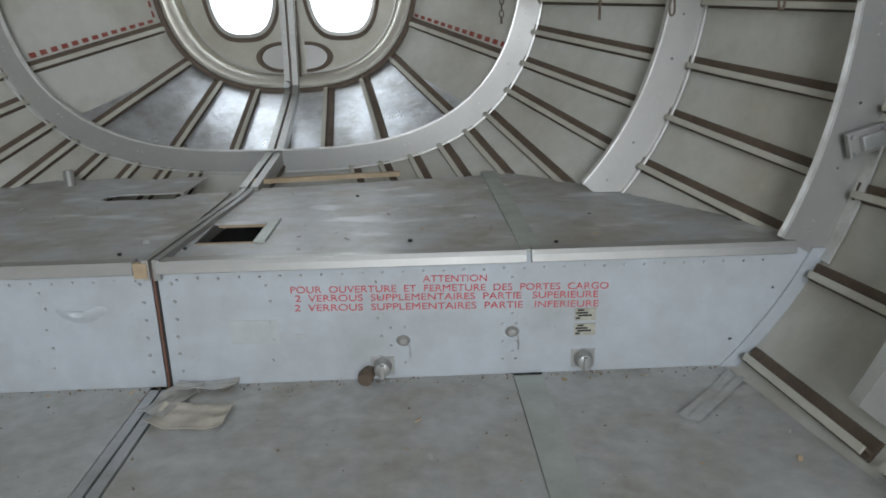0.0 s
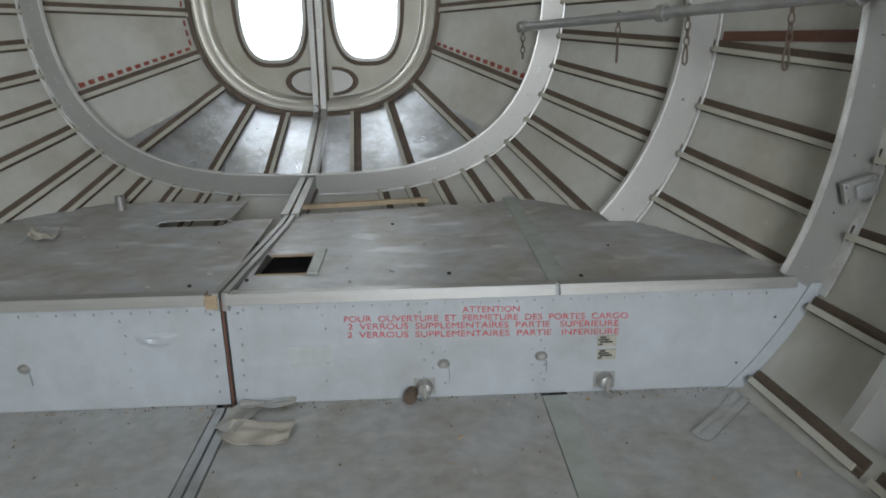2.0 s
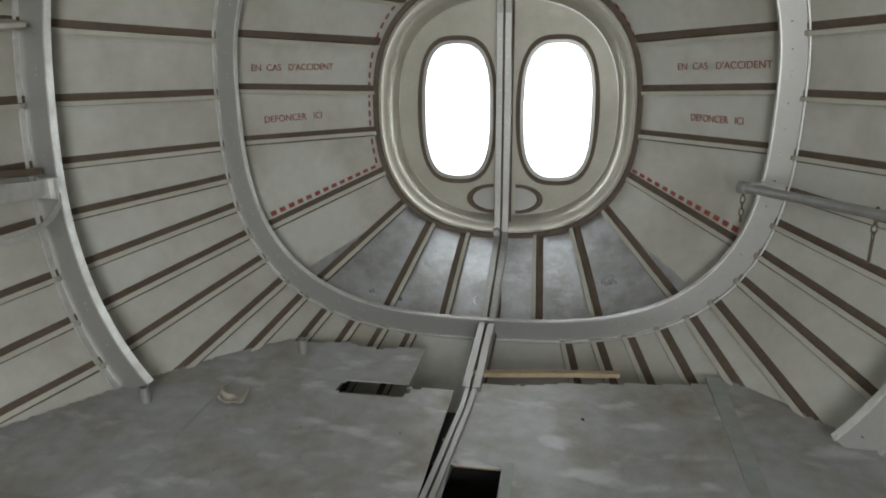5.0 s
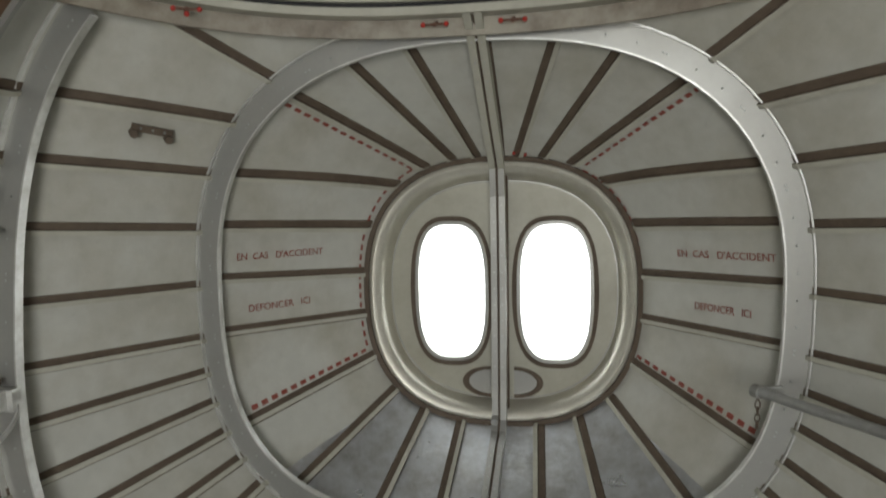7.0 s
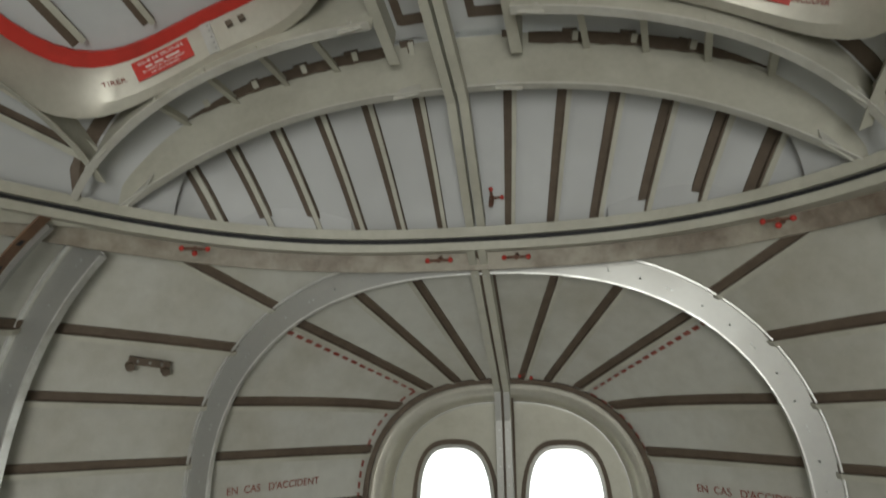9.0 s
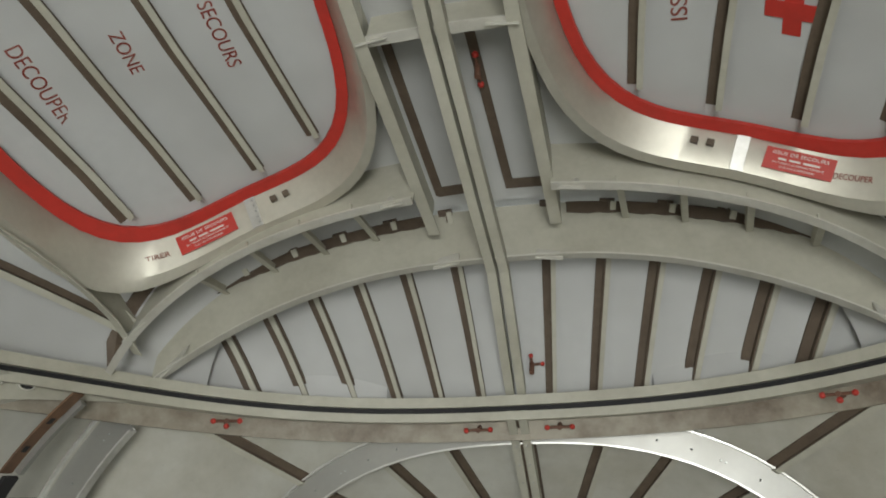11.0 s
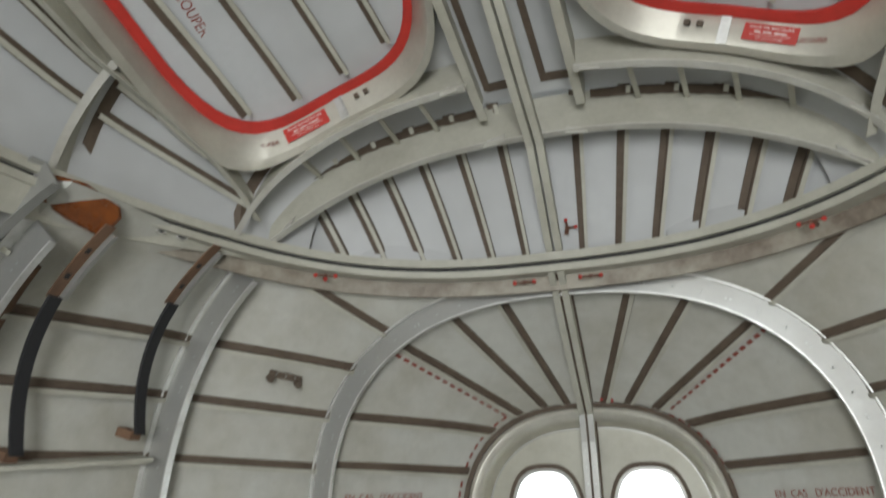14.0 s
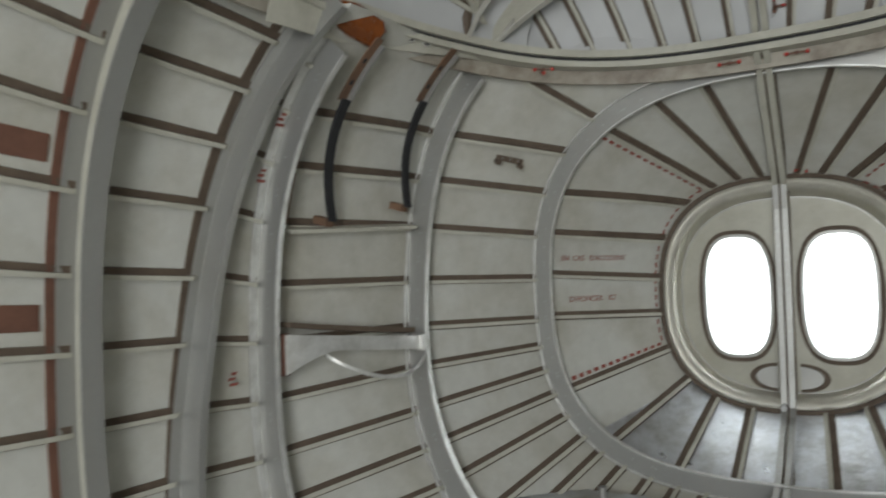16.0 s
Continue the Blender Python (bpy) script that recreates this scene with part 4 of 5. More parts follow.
FACE_Y = -0.0005
flat = lambda x, z: frame_matrix((x, FACE_Y, z), (1, 0, 0.0), (0, 0, 1))
tilt_l = lambda x, z: frame_matrix((x, FACE_Y, z), (1, 0, -0.02), (0.02, 0, 1))
lettering("ATTENTION", 0.115, 0.0125, tilt_l(0.471, 0.187), STENCIL, deck, "stencilled_line")
lettering("POUR  OUVERTURE  ET  FERMETURE  DES  PORTES  CARGO", 0.572, 0.0125, tilt_l(0.235, 0.174), STENCIL, deck, "stencilled_line")
lettering("2  VERROUS  SUPPLEMENTAIRES  PARTIE   SUPERIEURE", 0.547, 0.0125, tilt_l(0.242, 0.1575), STENCIL, deck, "stencilled_line")
lettering("2  VERROUS  SUPPLEMENTAIRES  PARTIE   INFERIEURE", 0.55, 0.0125, tilt_l(0.240, 0.1395), STENCIL, deck, "stencilled_line")


def dome(bm, m, r=0.0035, h=0.0016, sides=7):
    top = [bm.verts.new(m @ Vector((0.55 * r * math.cos(2 * math.pi * i / sides), 0.55 * r * math.sin(2 * math.pi * i / sides), h))) for i in range(sides)]
    low = [bm.verts.new(m @ Vector((r * math.cos(2 * math.pi * i / sides), r * math.sin(2 * math.pi * i / sides), 0))) for i in range(sides)]
    bm.faces.new(top)
    for i in range(sides):
        k = (i + 1) % sides
        bm.faces.new((low[i], low[k], top[k], top[i]))


# rivets of the front panels, in their rows
bm = bmesh.new()
face_out = lambda x, z: frame_matrix((x, 0.0, z), (1, 0, 0), (0, 0, 1))
for x in (0.028, -0.026):
    for i in range(6):
        dome(bm, face_out(x + 0.002 * math.sin(i * 5), 0.03 + 0.034 * i))
for i in range(62):
    x = -1.12 + 0.0362 * i
    dome(bm, face_out(x, 0.207 + 0.001 * math.sin(i * 3.3)), 0.0028)
for x in (0.195, 0.39, 0.635, -0.2, -0.47, -0.75):
    for z in (0.045, 0.085, 0.12, 0.16, 0.19):
        dome(bm, face_out(x + 0.003 * math.sin(z * 90), z), 0.003)
for x in (0.41, 0.435, 0.615, 0.64):
    for z in (0.03, 0.065, 0.1):
        dome(bm, face_out(x, z), 0.0028)
rv = part("rivets", bm, STEEL, deck, "flush rivets in rows", smooth=True)
bm = bmesh.new()
for side in (1, -1):
    for u, dep in ((SB, 0.04), (SC, 0.045), (SD, 0.045)):
        for k in range(26):
            phi = -62 + k * 5.6
            if phi < phi_top(u) - 2:
                for dd in (0.0, 0.9):
                    p = hull(u, phi + dd * (k % 3 == 0), dep, -0.0002)
                    p = p if side > 0 else mirror(p)
                    dome(bm, frame_matrix(p, (1, 0, 0), (0, 0, 1)), 0.003, 0.0012, 6)
part("frame_rivets", bm, STEEL, doors[1], "small rivet heads on the frames")

# worn patches and plates on the front panel
bm = bmesh.new()
plate_poly([(0.12, -0.0006, 0.126), (0.207, -0.0006, 0.124), (0.209, -0.0006, 0.078), (0.121, -0.0006, 0.08)], (0, 1, 0), 0.0008, bm)
part("paint_patch", bm, PATCH, deck, "faded yellowish paint patch")
bm = bmesh.new()
plate_poly([(0.235, -0.0006, 0.095), (0.255, -0.0006, 0.094), (0.257, -0.0006, 0.085), (0.236, -0.0006, 0.086)], (0, 1, 0), 0.0008, bm)
part("paint_patch", bm, PATCH, deck, "small yellow scuff")
plate_thing = thing("data_plate", "two small black and white label plates on the front panel", "label plate")
for z0 in (0.103, 0.073):
    bm = bmesh.new()
    box(bm, (0.747, -0.0025, z0), (0.786, 0.0, z0 + 0.023))
    o = part("plate", bm, LABEL, plate_thing, "pale label plate")
    bm = bmesh.new()
    for i in range(4):
        box(bm, (0.749 + (i % 2) * 0.003, -0.0035, z0 + 0.003 + 0.0052 * i), (0.757 + 0.007 * ((i * 3) % 4), -0.0025, z0 + 0.006 + 0.0052 * i))
    part("print", bm, DARK, o, "black print bars")


def knob(x, z, broken=False):
    k = thing("deck_latch", "round grey latch knob on the front panel", "latch", "front panel latches")
    rows = []
    for r, y in ((0.0, -0.026), (0.008, -0.026), (0.014, -0.023), (0.0155, -0.016), (0.0145, -0.008), (0.017, -0.003), (0.019, 0.0)):
        rows.append([Vector((x + r * math.cos(2 * math.pi * i / 18), y, z + r * math.sin(2 * math.pi * i / 18))) for i in range(18)])
    part("knob_body", sweep(rows, caps=False), FRAME, k, smooth=True)
    bm = bmesh.new()
    box(bm, (x - 0.004, -0.032, z - 0.013), (x + 0.004, -0.022, z + 0.013), bevel=0.002)
    part("thumb_bar", bm, FRAME, k)
    bm = bmesh.new()
    box(bm, (x - 0.022, -0.002, z - 0.018), (x + 0.022, 0.0, z + 0.018), bevel=0.0008)
    part("base_plate", bm, FRAME, k)


knob(0.765, 0.027)
knob(0.392, 0.026)
bm = tube([(0.36, -0.03, 0.012), (0.362, -0.018, 0.014), (0.368, 0.0, 0.016)], [0.013, 0.015, 0.012], 12)
tagged(part("broken_knob", bm, BROWN), "dark broken knob at the panel's foot", "knob")


def spring_latch(x, z):
    k = thing("spring_catch", "small worn spring catch with a bent wire", "catch", "front panel catches")
    rows = []
    for r, y in ((0.001, -0.008), (0.006, -0.0075), (0.009, -0.004), (0.011, 0.0)):
        rows.append([Vector((x + r * 1.2 * math.cos(2 * math.pi * i / 14), y, z + r * math.sin(2 * math.pi * i / 14))) for i in range(14)])
    part("button", sweep(rows, caps=False), FRAME, k, smooth=True)
    part("wire", tube([(x + 0.008, -0.003, z), (x + 0.012, -0.004, z - 0.015), (x + 0.012, -0.003, z - 0.035)], 0.0013, 6), STEEL, k)


for x, z in ((0.432, 0.075), (0.632, 0.085), (-0.406, 0.095), (-0.594, 0.102)):
    spring_latch(x, z)

# ---- loose things on deck and floor ----


def crumpled(name, label, cx, cy, z, w, h, turn, mat, lift=0.02, seed=0.0, cat="paper"):
    bm = bmesh.new()
    n = 14
    rows = []
    for i in range(n + 1):
        row = []
        for j in range(n + 1):
            u, v = i / n - 0.5, j / n - 0.5
            wob = 0.12 * noise.noise(Vector((u * 4 + seed, v * 4, seed)))
            x, y = (u + wob * (abs(v) > 0.4)) * w, (v + wob * (abs(u) > 0.4)) * h
            zz = max(0.0, lift * (abs(u) * 1.6) ** 2 + lift * 0.8 * noise.noise(Vector((u * 3, v * 3, seed + 4)))) + 0.001
            c, s_ = math.cos(turn), math.sin(turn)
            row.append(bm.verts.new((cx + x * c - y * s_, cy + x * s_ + y * c, z + zz)))
        rows.append(row)
    for i in range(n):
        for j in range(n):
            bm.faces.new((rows[i][j], rows[i + 1][j], rows[i + 1][j + 1], rows[i][j + 1]))
    ext = bmesh.ops.extrude_face_region(bm, geom=list(bm.faces))
    for v in ext["geom"]:
        if isinstance(v, bmesh.types.BMVert):
            v.co.z += 0.0012
    return tagged(part(name, bm, mat, smooth=True), label, cat)


crumpled("torn_paper", "dirty torn sheet lying on the floor by the seam", 0.075, -0.118, 0.0, 0.125, 0.075, -0.1, PAPER, 0.012, 1.0)
crumpled("torn_tape", "grey peeled tape lying over the floor seam", 0.025, -0.055, 0.002, 0.05, 0.12, -0.35, LOWER, 0.01, 2.0, "tape")
crumpled("torn_tape", "grey peeled tape curling at the panel's foot", 0.075, -0.02, 0.006, 0.11, 0.03, 0.06, DECK, 0.012, 6.0, "tape")
crumpled("paper_scrap", "small curled paper scrap on the deck", -0.562, 0.459, DECK_Z, 0.07, 0.05, 0.2, PAPER, 0.022, 3.0)
crumpled("rubber_scrap", "dark frayed strip lying on the floor", 0.965, -0.12, 0.0, 0.2, 0.035, 0.78, LOWER, 0.006, 4.0, "scrap")
crumpled("rubber_scrap", "grey curled scrap by the skin", 1.12, -0.19, 0.0, 0.07, 0.02, 0.3, PAPER, 0.02, 5.0, "scrap")
bm = bmesh.new()
rnd = random.Random(7)
for i in range(260):
    if i < 120:
        x, y, z = rnd.uniform(-0.9, 1.1), -abs(rnd.gauss(0, 0.02)) - 0.004, 0.0
    elif i < 190:
        x, y, z = rnd.uniform(-0.9, 1.05), rnd.uniform(-0.8, -0.02), 0.0
    else:
        x, y, z = rnd.uniform(-0.8, 0.85), rnd.uniform(0.05, 0.6), DECK_Z - 0.002
        if HOLE[0] - 0.03 < x < HOLE[1] + 0.03 and HOLE[2] - 0.03 < y < HOLE[3] + 0.03 or not -0.95 + y < x < 0.95 - y * 0.6 or (x < 0 and y > 0.5):
            continue
    r = rnd.uniform(0.0007, 0.0022) if rnd.random() < 0.93 else 0.0035
    m = pose(x, y, z, rnd.uniform(0, 30), rnd.uniform(0, 30), rnd.uniform(0, 360))
    box(bm, (-r * 1.6, -r, 0), (r * 1.6, r, r * 0.7), m, mat=rnd.choice((0, 0, 1)))
tagged(part("grit", bm, [LOWER, WOOD]), "grit and flakes of dirt on floor and deck", "dirt", kind="stuff")
# wooden lath and torn lining behind the deck
bm = sweep([[(x, 0.665 + 0.14 * x + dy + ragged(x, 9, 0.01), DECK_Z + 0.003 + dz) for dy, dz in ((0, 0), (0.02, 0), (0.02, 0.012), (0, 0.012))] for x in (0.03, 0.12, 0.22, 0.32, 0.42)])
tagged(part("wooden_lath", bm, WOOD), "split wooden lath along the deck's back edge", "lath")
bm = bmesh.new()
box(bm, (-0.33, 0.535, DECK_Z - 0.055), (-0.12, 0.62, DECK_Z - 0.045))
part("tear_backing", bm, WOOD, deck, "bare plywood under the torn deck")
for x, y in ((-0.785, 0.415), (-0.49, 0.755)):
    t_ = thing("deck_stub", "short grey tube stub standing on the deck", "tube", "deck stubs", at=(x, y, DECK_Z))
    rows = [[Vector((r * math.cos(2 * math.pi * i / 16), r * math.sin(2 * math.pi * i / 16), z)) for i in range(16)] for r, z in ((0.014, -0.005), (0.014, 0.04), (0.010, 0.04), (0.010, 0.005))]
    part("tube_wall", sweep(rows, caps=False), FRAME, t_, smooth=True)

# ---- rail tube with chains ----
BAR = [Vector((0.715, 0.915, 0.735)), Vector((0.99, 0.455, 0.757)), Vector((1.165, -0.03, 0.772)), Vector((1.27, -0.5, 0.79))]
bar = thing("hand_rail", "galvanised tube rail clamped to the frames", "rail")
part("tube", tube(BAR, 0.0125, 14), STEEL, bar, smooth=True)
for p, d in ((BAR[0] + Vector((0.006, -0.01, 0)), 0.017), (BAR[1] + Vector((0.0, 0.0, 0)), 0.02), (BAR[2], 0.02)):
    dirn = (BAR[1] - BAR[0]).normalized() if p.y > 0.2 else (BAR[2] - BAR[1]).normalized()
    part("clamp", tube([p - dirn * 0.011, p + dirn * 0.011], d, 14), FRAME, bar, smooth=True)
    bm = bmesh.new()
    box(bm, (p.x, p.y + 0.0, p.z - 0.012), (p.x + 0.06, p.y + 0.02, p.z + 0.012), bevel=0.002)
    part("clamp_foot", bm, FRAME, bar)


def chain(p, links, hook, length):
    c = thing("hanging_chain", "short rusty chain with a hook hanging from the rail", "chain", "rail chains")
    part("chain_collar", tube([p + Vector((0, 0, -0.016)), p + Vector((0, 0, 0.022))], 0.004, 8), BROWN, c)
    z = p.z - 0.018
    for i in range(links):
        bm = bmesh.new()
        ring = []
        for k in range(13):
            a = 2 * math.pi * k / 12
            v = Vector((0.006 * math.cos(a), 0, 0.011 * math.sin(a)))
            if i % 2:
                v = Vector((0, v.x, v.z))
            ring.append(Vector((p.x, p.y, z - 0.009)) + v)
        part("chain_link", tube(ring, 0.0018, 6), BROWN, c, smooth=True)
        z -= 0.017
    if hook:
        ring = [Vector((p.x + 0.0052 * math.sin(a) * (1 - 0.45 * math.cos(a)), p.y + 0.003, z - length / 2 + length / 2 * math.cos(a))) for a in [2 * math.pi * k / 18 for k in range(19)]]
        part("hook", tube(ring, 0.0024, 7), BROWN, c, smooth=True)
    else:
        part("pin", tube([(p.x, p.y, z), (p.x, p.y, z - length)], 0.0035, 8), BROWN, c, smooth=True)


def on_bar(f):
    f = f * 2
    i = min(int(f), 1)
    return BAR[i].lerp(BAR[i + 1], f - i)


for f, n_, h_, l_ in ((0.012, 3, False, 0.02), (0.37, 2, False, 0.055), (0.59, 3, True, 0.045), (0.87, 3, True, 0.055)):
    chain(on_bar(f) - Vector((0, 0, 0.006)), n_, h_, l_)
bm = sweep([[hull(u, phi_at(u, 0.70) + q, r) for q, r in ((-0.6, 0.002), (0.6, 0.002), (0.6, 0.004), (-0.6, 0.004))] for u in (SC - 0.05, SC - 0.35, SC - 0.65, SC - 0.95)])
part("red_stripe", bm, RUST, doors[1], "thin red-brown stripe")
# bracket on the right edge frame
b_ = thing("frame_bracket", "square aluminium bracket bolted to the edge frame", "bracket")
p = hull(SD, -20.0, 0.03, -0.02)
m = frame_matrix(p, (0.95, 0, 0.3), (-0.3, 0, 0.95))
bm = bmesh.new()
box(bm, (-0.032, -0.022, -0.004), (0.036, 0.022, 0.008), m, bevel=0.003)
part("plate", bm, FRAME, b_)
bm = bmesh.new()
box(bm, (-0.014, -0.013, 0.008), (0.024, 0.013, 0.02), m, bevel=0.004)
part("block", bm, STEEL, b_)
for q in (-0.024, 0.029):
    for q2 in (-0.015, 0.015):
        bm = bmesh.new()
        dome(bm, m @ Matrix.Translation((q, q2, 0.008)), 0.005, 0.004)
        part("bolt", bm, STEEL, b_)


# ---- small fittings of the doors ----
def left(u, phi, ins=0.0, dy=0.0):
    return mirror(hull(u, phi, ins, dy))


rb = thing("roller_bracket", "dark metal bracket with two rollers on the door skin", "bracket")
a, b = left(SC + 0.492, 29.8, 0.02), left(SC + 0.712, 31.2, 0.02)
mid, dr = (a + b) / 2, (b - a).normalized()
upv = left(SC + 0.6, 34, 0.02) - left(SC + 0.6, 30, 0.02)
m = frame_matrix(mid, dr, upv)
bm = bmesh.new()
box(bm, (-0.052, -0.008, -0.004), (0.052, 0.012, 0.006), m, bevel=0.002)
part("bar", bm, BROWN, rb)
for q in (-0.046, 0.042):
    part("roller", tube([m @ Vector((q, -0.012, -0.002)), m @ Vector((q, -0.012, 0.02))], 0.011, 14), BROWN, rb, smooth=True)
for q in (-0.03, 0.0, 0.03):
    bm = bmesh.new()
    dome(bm, m @ Matrix.Translation((q, 0.003, 0.006)), 0.004, 0.003)
    part("bolt", bm, FRAME, rb)


def ball_handle(p, right, up, name_label, arms=((-1, 0), (1, 0)), size=0.014):
    h = thing("locking_handle", name_label, "handle", "red locking handles")
    m = frame_matrix(p, right, up)
    part("spindle", tube([m @ Vector((0, 0, -0.02)), m @ Vector((0, 0, 0.018))], 0.006, 8), RUST, h, smooth=True)
    for ax, ay in arms:
        part("arm", tube([m @ Vector((0, 0, 0.012)), m @ Vector((ax * size * 1.8, ay * size * 1.8, 0.014))], 0.0035, 8), RUST, h, smooth=True)
        bm = bmesh.new()
        bmesh.ops.create_icosphere(bm, subdivisions=2, radius=size * 0.48, matrix=m @ Matrix.Translation((ax * size * 2.1, ay * size * 2.1, 0.014)))
        part("ball", bm, RED, h, smooth=True)


for x in (-0.09, 0.105):
    ball_handle(Vector((x + 0.027, 0.905, 1.655)), (1, 0, 0), (0, -0.3, 1), "small red two-ball locking handle on the door rail")
for x in (-0.66, 0.66):
    p = rail_pt(x, 0.0, -0.035)
    ball_handle(p, (1, -0.6 if x > 0 else 0.6, 0), (0, 0, 1), "small red three-ball locking handle on the door rail", ((-1, 0), (1, 0), (0, -0.4)))
ball_handle(Vector((0.11, 1.385, 1.345)), (1, 0, 0), (0, 0, 1), "small red handle above the windows", ((0, 1), (-0.8, -0.3), (0.6, -0.5)), 0.012)
ball_handle(roof_pt(0.04, 0.35, 0.02) - Vector((0, 0, 0.01)), (1, 0, 0), (0, 0.9, -0.4), "red and yellow two-ball catch on the roof strip", ((0, 1.3), (0, -0.9)), 0.015)
ball_handle(aft_pt(0.075, 0.82, 0.03), (1, 0, 0), (0, 0.7, -0.7), "worn brass catch on the roof strip", ((1, 0), (0, -1)), 0.012)
# seam bolt and rivets of the seam beam
bm = tube([(0.02, 1.335, 0.462), (0.02, 1.365, 0.464)], 0.012, 12)
tagged(part("seam_bolt", bm, STEEL), "dull steel bolt where the seam bends", "bolt")
bm = bmesh.new()
for dx in (-0.013, 0.013):
    pts = seam_path(dx)
    for a, b, cnt in ((pts[1], pts[2], 9), (pts[4], pts[5], 6), (pts[5], pts[6], 6), (pts[7], pts[8], 8)):
        for i in range(cnt):
            q = a.lerp(b, (i + 0.5) / cnt)
            nrm = Vector((1, 0, 0)).cross((b - a).normalized())
            dome(bm, frame_matrix(q + nrm * 0.0002, (1, 0, 0), (b - a).normalized()), 0.003, 0.0015, 6)
part("rivets", bm, STEEL, seam)

# ---- hatch words and labels ----
for s, h in ((1, None), (-1, None)):
    hs = [o for o in scene.objects if o.name.startswith("emergency_hatch")]
    h = hs[0] if s > 0 else hs[1]

    def on(x, y, ins=0.0075):
        return hatch_pt(s * (x + 0.012), y - 0.045, ins)

    def words(body, x, y0, y1, hgt):
        pos = 0
        for word in body.split():
            i = body.index(word, pos)
            pos = i + len(word)
            ya, yb = (y0 + (y1 - y0) * q / len(body) for q in (i, pos))
            a, b = on(x, ya), on(x, yb)
            up = on(x - 0.02, ya) - on(x + 0.02, ya)
            lettering(word, (b - a).length, hgt, frame_matrix(a, b - a, up), MARK, h, "stencilled_word", "red stencilled word")
    if s < 0:
        words("A  DECOUPER", 0.735, 0.035, 0.25, 0.028)
        words("ISSUE  DE  SECOURS", 0.42, -0.02, 0.30, 0.028)
        words("ZONE", 0.585, 0.16, 0.24, 0.026)
        crosses = ((0.58, 0.045),)
    else:
        words("ISSUE  DE  SECOURS", 0.42, 0.335, 0.02, 0.028)
        words("A  DECOUPER", 0.70, 0.24, 0.03, 0.028)
        crosses = ((0.583, 0.30),)
    for x, y in crosses:
        bm = bmesh.new()
        for w, l_ in ((0.014, 0.042), (0.042, 0.014)):
            plate_poly([on(x + a_ * w, y + b_ * l_, 0.0078 + 0.0004 * (w > l_)) for a_, b_ in ((-1, -1), (1, -1), (1, 1), (-1, 1))], (0, 0, -1), 0.0006, bm)
        part("red_cross", bm, RED, h, "red painted cross")
    # label plate on the aft side of the frame
    ya = lambda x, grow: hatch_y(s) + (0.45 + grow) * (1 - (abs(x - HATCH_X) / (0.31 + grow)) ** 3.3) ** (1 / 3.3)
    fr = lambda x, f: hatch_pt(s * x, ya(x, 0.021), 0.022).lerp(hatch_pt(s * x, ya(x, 0.06), 0.082), f)
    x0, x1 = (0.57, 0.685) if s > 0 else (0.70, 0.575)
    tl, tr, bl = fr(x0, 0.18), fr(x1, 0.18), fr(x0, 0.75)
    rt, upv = tr - tl, tl - bl
    nn = rt.cross(upv).normalized()
    m = frame_matrix(bl + nn * 0.003, rt, upv)
    wd, hg = rt.length, upv.length
    bm = bmesh.new()
    box(bm, (0, 0, -0.002), (wd, hg, 0.0), m)
    lp = part("label_plate", bm, RED, h, "red instruction plate with white letters")
    up_ = lambda x, y: m @ Matrix.Translation((x, y, 0.0004))
    lettering("ISSUE DE SECOURS", wd * 0.8, hg * 0.15, up_(wd * 0.1, hg * 0.72), WHITE, lp, "white_lettering")
    lettering("EN TIRANT ALTERNATIVEMENT", wd * 0.74, hg * 0.09, up_(wd * 0.13, hg * 0.3), WHITE, lp, "white_lettering")
    lettering("SUR LES 2 POIGNEES", wd * 0.5, hg * 0.09, up_(wd * 0.25, hg * 0.12), WHITE, lp, "white_lettering")
    for q0, q1 in ((0.2, 0.32), (0.36, 0.52), (0.56, 0.8)):
        bm = bmesh.new()
        box(bm, (wd * q0, hg * 0.48, 0.0002), (wd * q1, hg * 0.57, 0.0006), m)
        part("white_bar", bm, WHITE, lp)
    ta, tb = (0.69, 0.75) if s > 0 else (0.765, 0.72)
    a, b = fr(ta, 0.62), fr(tb, 0.62)
    lettering("DECOUPER" if s > 0 else "TIRER", (b - a).length, 0.011, frame_matrix(a + nn * 0.002, b - a, upv), MARK, h, "stencilled_line")
    # riveted tab beside the label
    xt = 0.525
    a, b, c = fr(xt - 0.012, 0.05), fr(xt + 0.012, 0.05), fr(xt - 0.012, 1.0)
    m = frame_matrix(c, b - a, a - c)
    bm = bmesh.new()
    box(bm, (0, 0, -0.001), ((b - a).length, (a - c).length, 0.003), m if m.to_3x3().col[2].z < 0 else m @ Matrix.Translation((0, 0, -0.003)), bevel=0.0008)
    tab = part("tab", bm, EDGE, h, "bright riveted tab")
    bm = bmesh.new()
    for k in (0.12, 0.3, 0.5, 0.7, 0.88):
        dome(bm, m @ Matrix.Translation((0.006, (a - c).length * k, -0.0045)) @ pose(0, 0, 0, 180), 0.0025, 0.0015, 6)
    part("tab_rivets", bm, STEEL, tab)
    for xq in (0.475, 0.445):
        p = fr(xq, 0.4)
        bm = bmesh.new()
        box(bm, (-0.007, -0.006, -0.006), (0.007, 0.006, 0.012), frame_matrix(p, rt, upv) if s > 0 else frame_matrix(p, rt, upv), bevel=0.001)
        part("lug", bm, BROWN, h, "dark worn lug")

